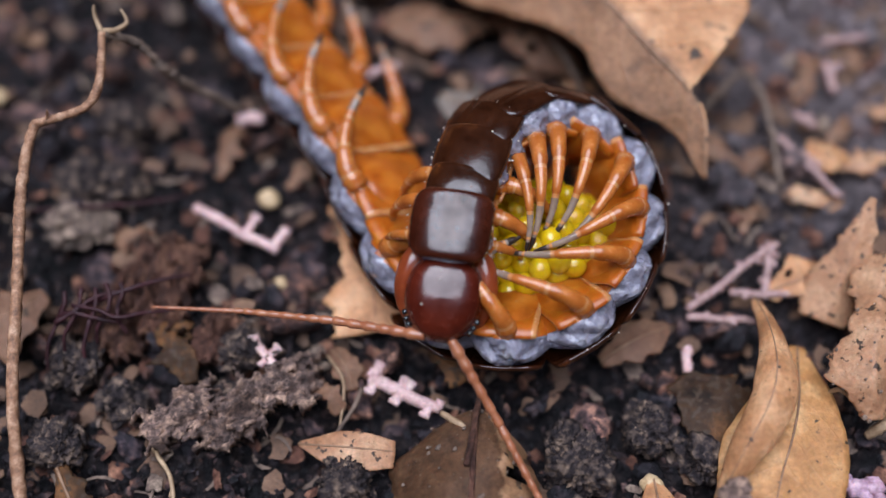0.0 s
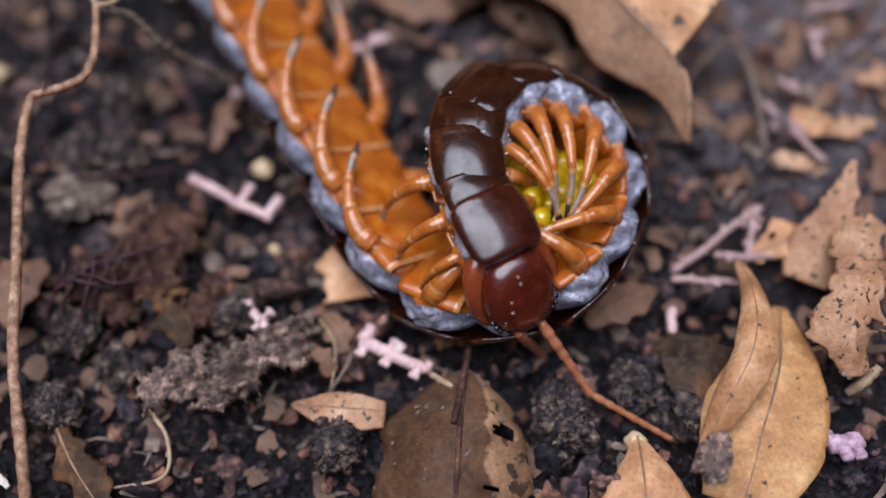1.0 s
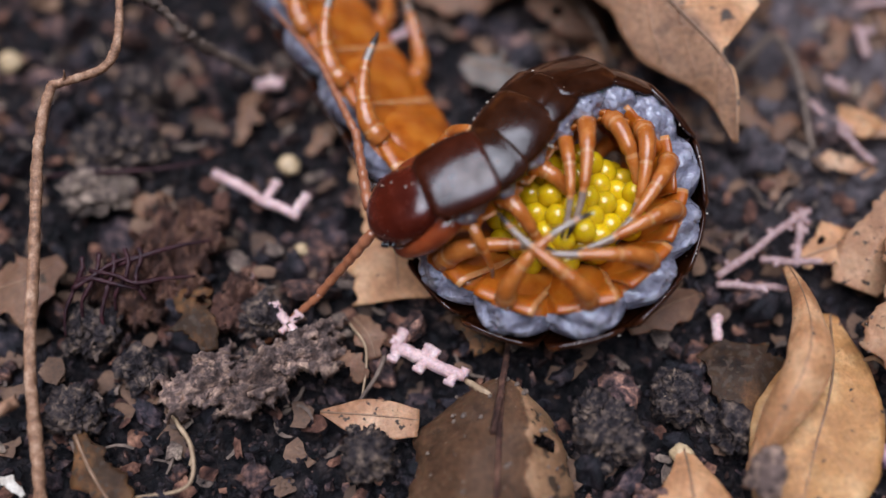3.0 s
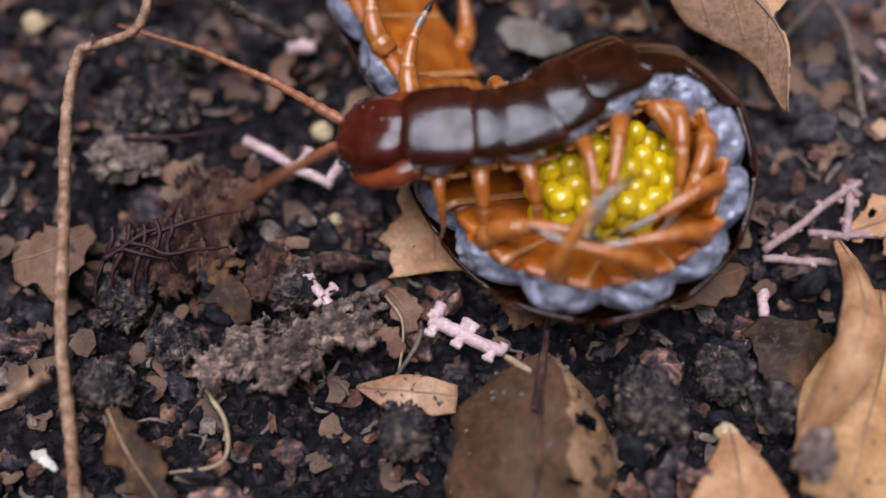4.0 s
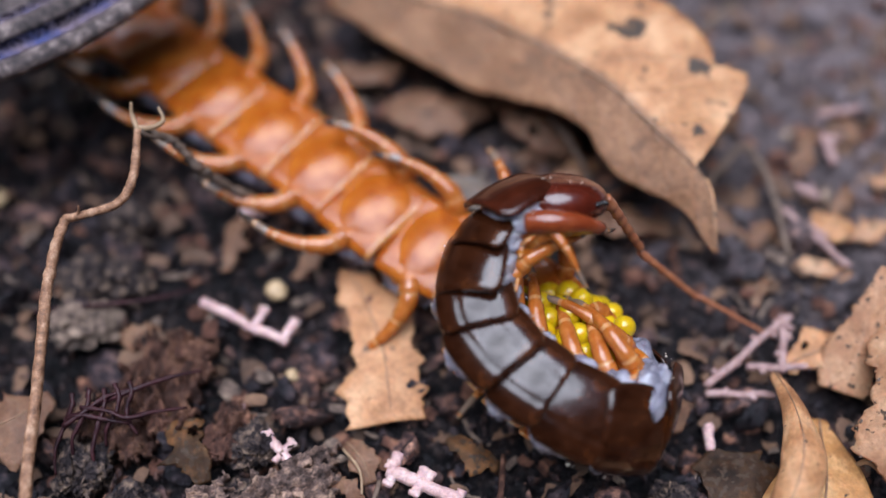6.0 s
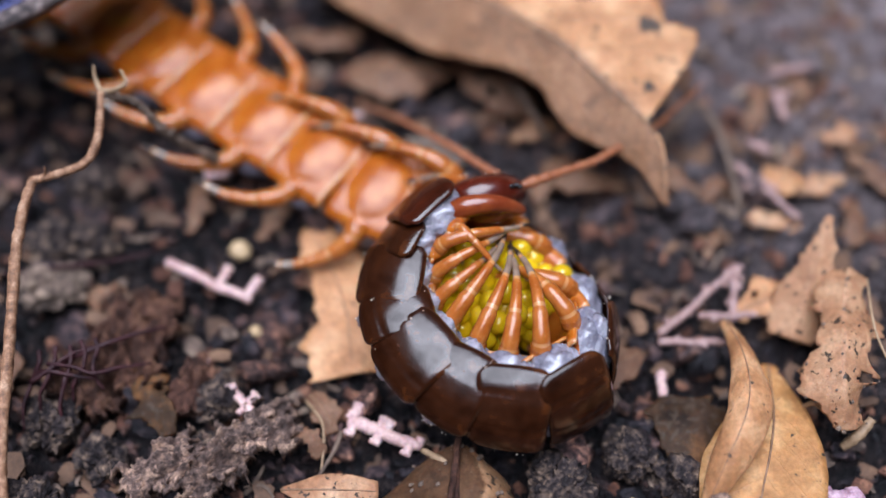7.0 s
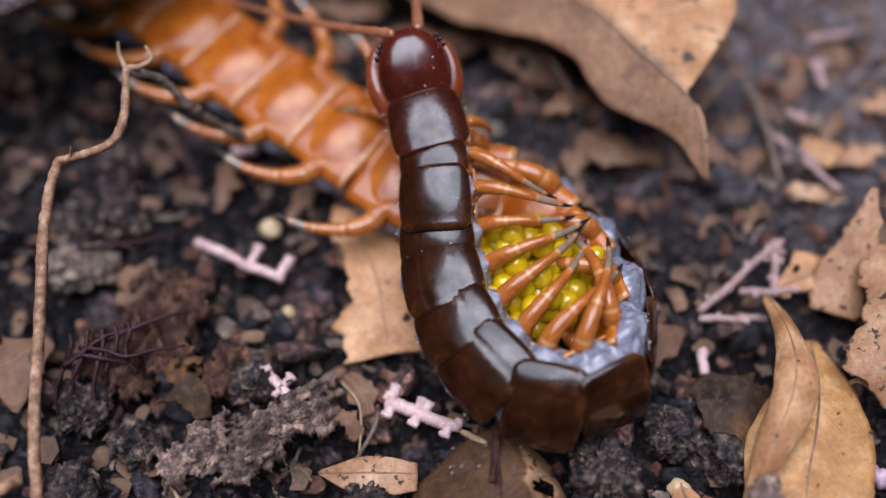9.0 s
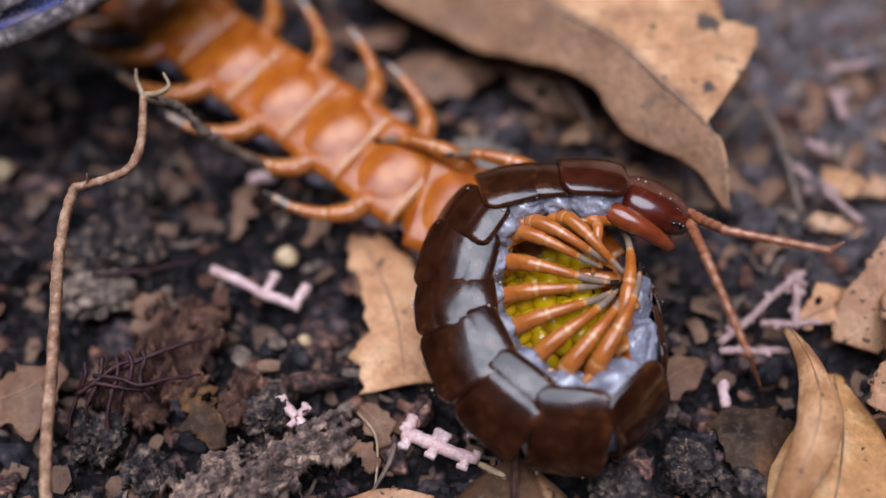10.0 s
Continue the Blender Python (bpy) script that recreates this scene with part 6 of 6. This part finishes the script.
def motions():
    poses = {t: posed(p) for t, p in BENDS.items()}
    # the body swings across: the front passes over, the rear under
    for a, b, hop in ((2, 3.3, 3.0), (5.2, 6.3, 13.0)):
        for k in (0.2, 0.4, 0.6, 0.8):
            e = k * k * (3 - 2 * k)
            t = round(a + (b - a) * k, 2)
            poses[t] = [between(p, q, e, hop * math.sin(math.pi * e) * max(0.0, 1 - i / 10.0)) for i, (p, q) in enumerate(zip(poses[a], poses[b]))]
    times = sorted(poses)
    for i, ob in enumerate([head] + segments):
        walk(ob, [(t, HOME @ poses[t][i]) for t in times])
    egg_t = [t for t, _ in EGGS]
    egg_p = np.array([p for _, p in EGGS])
    grip_t = [t for t, _ in GRIP]
    grip_p = np.array([p for _, p in GRIP])
    for i, sx, leg, p in legs:
        r = random.Random(i * 2 + sx)
        j = [r.uniform(-1, 1) for _ in range(6)]

        def held(out, back, lean=0):
            return Matrix.Rotation(radians(-lean), 4, "X") @ Matrix.Rotation(radians(-sx * back), 4, "Z") @ Matrix.Rotation(radians(-sx * out), 4, "Y")

        def idle(t):
            """How a leg that holds no eggs is carried."""
            if sx < 0 and t > 6 and i < 11:
                return held(-42 + 5 * j[0], -9)
            if i < 3:
                return held(float(np.interp(t, [0, 5.2, 6.4, 10], [38 + 5 * j[0], 38 + 5 * j[1], 25 + 6 * j[2], 30 + 6 * j[3]])), -9)
            out = float(np.interp(t, [0, 4, 5.2, 6.3, 10], [-14 if sx < 0 else 16, -10 if sx < 0 else 16, 30, 34, 32]))
            lean = float(np.interp(t, [0, 4, 5.2, 6.3, 10], [66, 60, 50, 76, 78]))
            return held(out + 6 * j[0] + 2 * math.sin(t * 1.7 + 9 * j[1]), float(np.interp(t, [4, 6.3], [10, 4])), lean)

        def brooding(t, seg):
            """A leg laid over the eggs from above, or under them."""
            c = Vector([float(np.interp(t, egg_t, egg_p[:, k])) for k in range(3)])
            base = seg @ (Vector(p) * MM) / MM
            upper = (sx < 0) == (t < 5.75)
            g = Vector([float(np.interp(t, grip_t, grip_p[:, k])) for k in range(3)])
            if upper:
                if t < 5.75:
                    g.x -= (0.9 if t < 2.6 else 0.45) * max(0.0, g.y - base.y - 1.0)
                else:
                    far = min(1.0, max(0.0, ((base - c).dot(Vector((0.72, 0.69, 0))) - 1.0) / 4.0)) if i >= 9 else 0.0
                    g = g.lerp(base + Vector((-8.5, 4.4, 0.2)), far)
                    side = min(1.0, max(0.0, (base.x - c.x - 3.0) / 4.0))
                    g = g + Vector((-3.5, -2.5, -4.0)) * side
                c = g
            else:
                c += Vector((0.0, 0.0, -4.5))
            c += Vector((0.6 * j[2] + 0.3 * math.sin(t * 2 + 6 * j[3]), 0.6 * j[4], 0.4 * j[5]))
            z = (base - c).normalized()
            x = Vector((0, 0, sx))
            x = (x - z * x.dot(z)).normalized()
            m = Matrix((x, z.cross(x), z)).transposed()
            near = (base.xy - c.xy).length
            return (seg.to_3x3().inverted() @ m).to_4x4(), min(1.0, max(0.0, (19.0 - near) / 5.0))
        rows = []
        for t in times:
            if 5.2 < t < 6.3:
                continue
            m = idle(t)
            if (1 if t > 6 and sx > 0 else 3) <= i < 15:
                b, k = brooding(t, poses[t][i + 1])
                m = between(m, b, k * k * (3 - 2 * k))
            rows.append((t, m))
        was = [m for t, m in rows if t == 5.2][0]
        now = [m for t, m in rows if t == 6.3][0]
        rows += [(round(5.2 + 1.1 * k, 2), between(was, now, k)) for k in (0.25, 0.5, 0.75)]
        walk(leg, [(t, at_mm(p) @ m) for t, m in sorted(rows, key=lambda q: q[0])])
    feel_times = sorted(set(FEELS) | set(times))

    def feel_at(t, sx):
        lo = max(q for q in FEELS if q <= t + 1e-6)
        hi = min(q for q in FEELS if q >= t - 1e-6)
        k = 0.0 if hi == lo else (t - lo) / (hi - lo)
        return [Vector(a).lerp(Vector(b), k) * MM for a, b in zip(FEELS[lo][sx], FEELS[hi][sx])]

    def head_at(t):
        lo = max(q for q in times if q <= t + 1e-6)
        hi = min(q for q in times if q >= t - 1e-6)
        return poses[lo][0] if hi == lo else between(poses[lo][0], poses[hi][0], (t - lo) / (hi - lo))
    for sx, runs in feelers.items():
        rows = [[], [], []]
        last = None
        for t in feel_times:
            hm = head_at(t)
            root = hm @ (Vector((sx * 1.3, 3.9, 0.2)) * MM)
            mid, tip = feel_at(t, sx)
            d1 = (mid - root).normalized()
            d3 = (tip - mid).normalized()
            d2 = (d1 + d3).normalized()
            p = root
            for k, d in enumerate((d1, d2, d3)):
                q = d.to_track_quat("Y", "Z").to_matrix().to_4x4()
                q.translation = p
                rows[k].append((t, HOME @ q))
                p = p + d * (FEEL * MM)
        for ob, rw in zip(runs, rows):
            walk(ob, rw)
    walk(clutch, [(t, at_mm(p)) for t, p in EGGS])
    top = Vector(TWIG_TOP) * MM
    pushed = at_mm((2.0, -0.5, 0)) @ Matrix.Translation(top) @ Matrix.Rotation(radians(-8), 4, "Z") @ Matrix.Translation(-top)
    swung = Matrix.Translation(top) @ Matrix.Rotation(radians(-3.8), 4, "Z") @ Matrix.Translation(-top)
    walk(twig, [(0, at_mm((0, 0, 0))), (4.5, at_mm((0, 0, 0))), (5.0, pushed), (5.2, pushed), (6.3, at_mm((3.4, -0.4, 0)) @ swung), (10, at_mm((3.1, -0.4, 0)) @ swung)])
    down = at_mm(TOOL, Euler((radians(4), radians(6), radians(-66))).to_matrix().to_4x4())
    away = at_mm((-55.0, 45.0, 12.0)) @ down
    walk(scoop, [(0, away), (4.4, away), (4.8, between(away, down, 0.5)), (5.15, down), (10, down)])


EGGS = [(0, (49.7, 75.8, 7.0)), (0.5, (50.2, 74.9, 7.0)), (1, (49.5, 76.5, 7.0)), (1.5, (49.3, 77.3, 7.0)), (2, (49.5, 76.4, 7.0)), (3.3, (48.8, 73.8, 9.5)), (3.5, (48.8, 73.6, 9.5)), (4, (48.5, 74.1, 9.5)), (4.5, (47.9, 74.2, 9.5)), (5, (48.5, 73.5, 9.5)), (5.2, (49.0, 70.1, 9.5)), (6.3, (49.3, 73.6, 6.8)), (6.5, (49.3, 73.1, 6.8)), (7, (47.9, 73.7, 6.8)), (7.5, (47.2, 73.4, 6.8)), (8, (46.8, 72.6, 6.8)), (8.5, (47.5, 73.8, 6.8)), (8.8, (47.4, 75.0, 6.8)), (9, (47.2, 73.2, 6.8)), (9.5, (48.5, 73.9, 6.8)), (9.8, (47.9, 73.0, 6.8)), (10, (48.0, 72.5, 6.8))]
GRIP = [(0, (47.0, 72.0, 12.5)), (0.5, (48.6, 70.1, 12.5)), (1, (51.7, 69.9, 12.5)), (1.5, (51.6, 70.7, 12.5)), (2, (51.7, 70.0, 12.5)), (3.3, (45.7, 66.6, 14.0)), (3.5, (45.4, 66.0, 14.0)), (4, (44.8, 65.9, 14.0)), (4.5, (42.8, 66.5, 14.0)), (5, (43.6, 66.5, 14.0)), (5.2, (45.1, 65.3, 14.0)), (6.3, (51.7, 79.2, 13.0)), (6.5, (51.7, 78.8, 13.0)), (7, (49.3, 78.2, 13.0)), (7.5, (50.6, 78.6, 13.0)), (8, (50.2, 78.4, 13.0)), (8.5, (52.5, 78.0, 13.0)), (8.8, (53.2, 78.4, 13.0)), (9, (54.1, 77.0, 13.0)), (9.5, (54.7, 75.0, 13.0)), (9.8, (54.8, 73.3, 13.0)), (10, (54.8, 72.9, 13.0))]
TWIG_TOP = (5.9, 98.4, 18.0)
TOOL = (1.5, 107.9, 19.0)
motions()
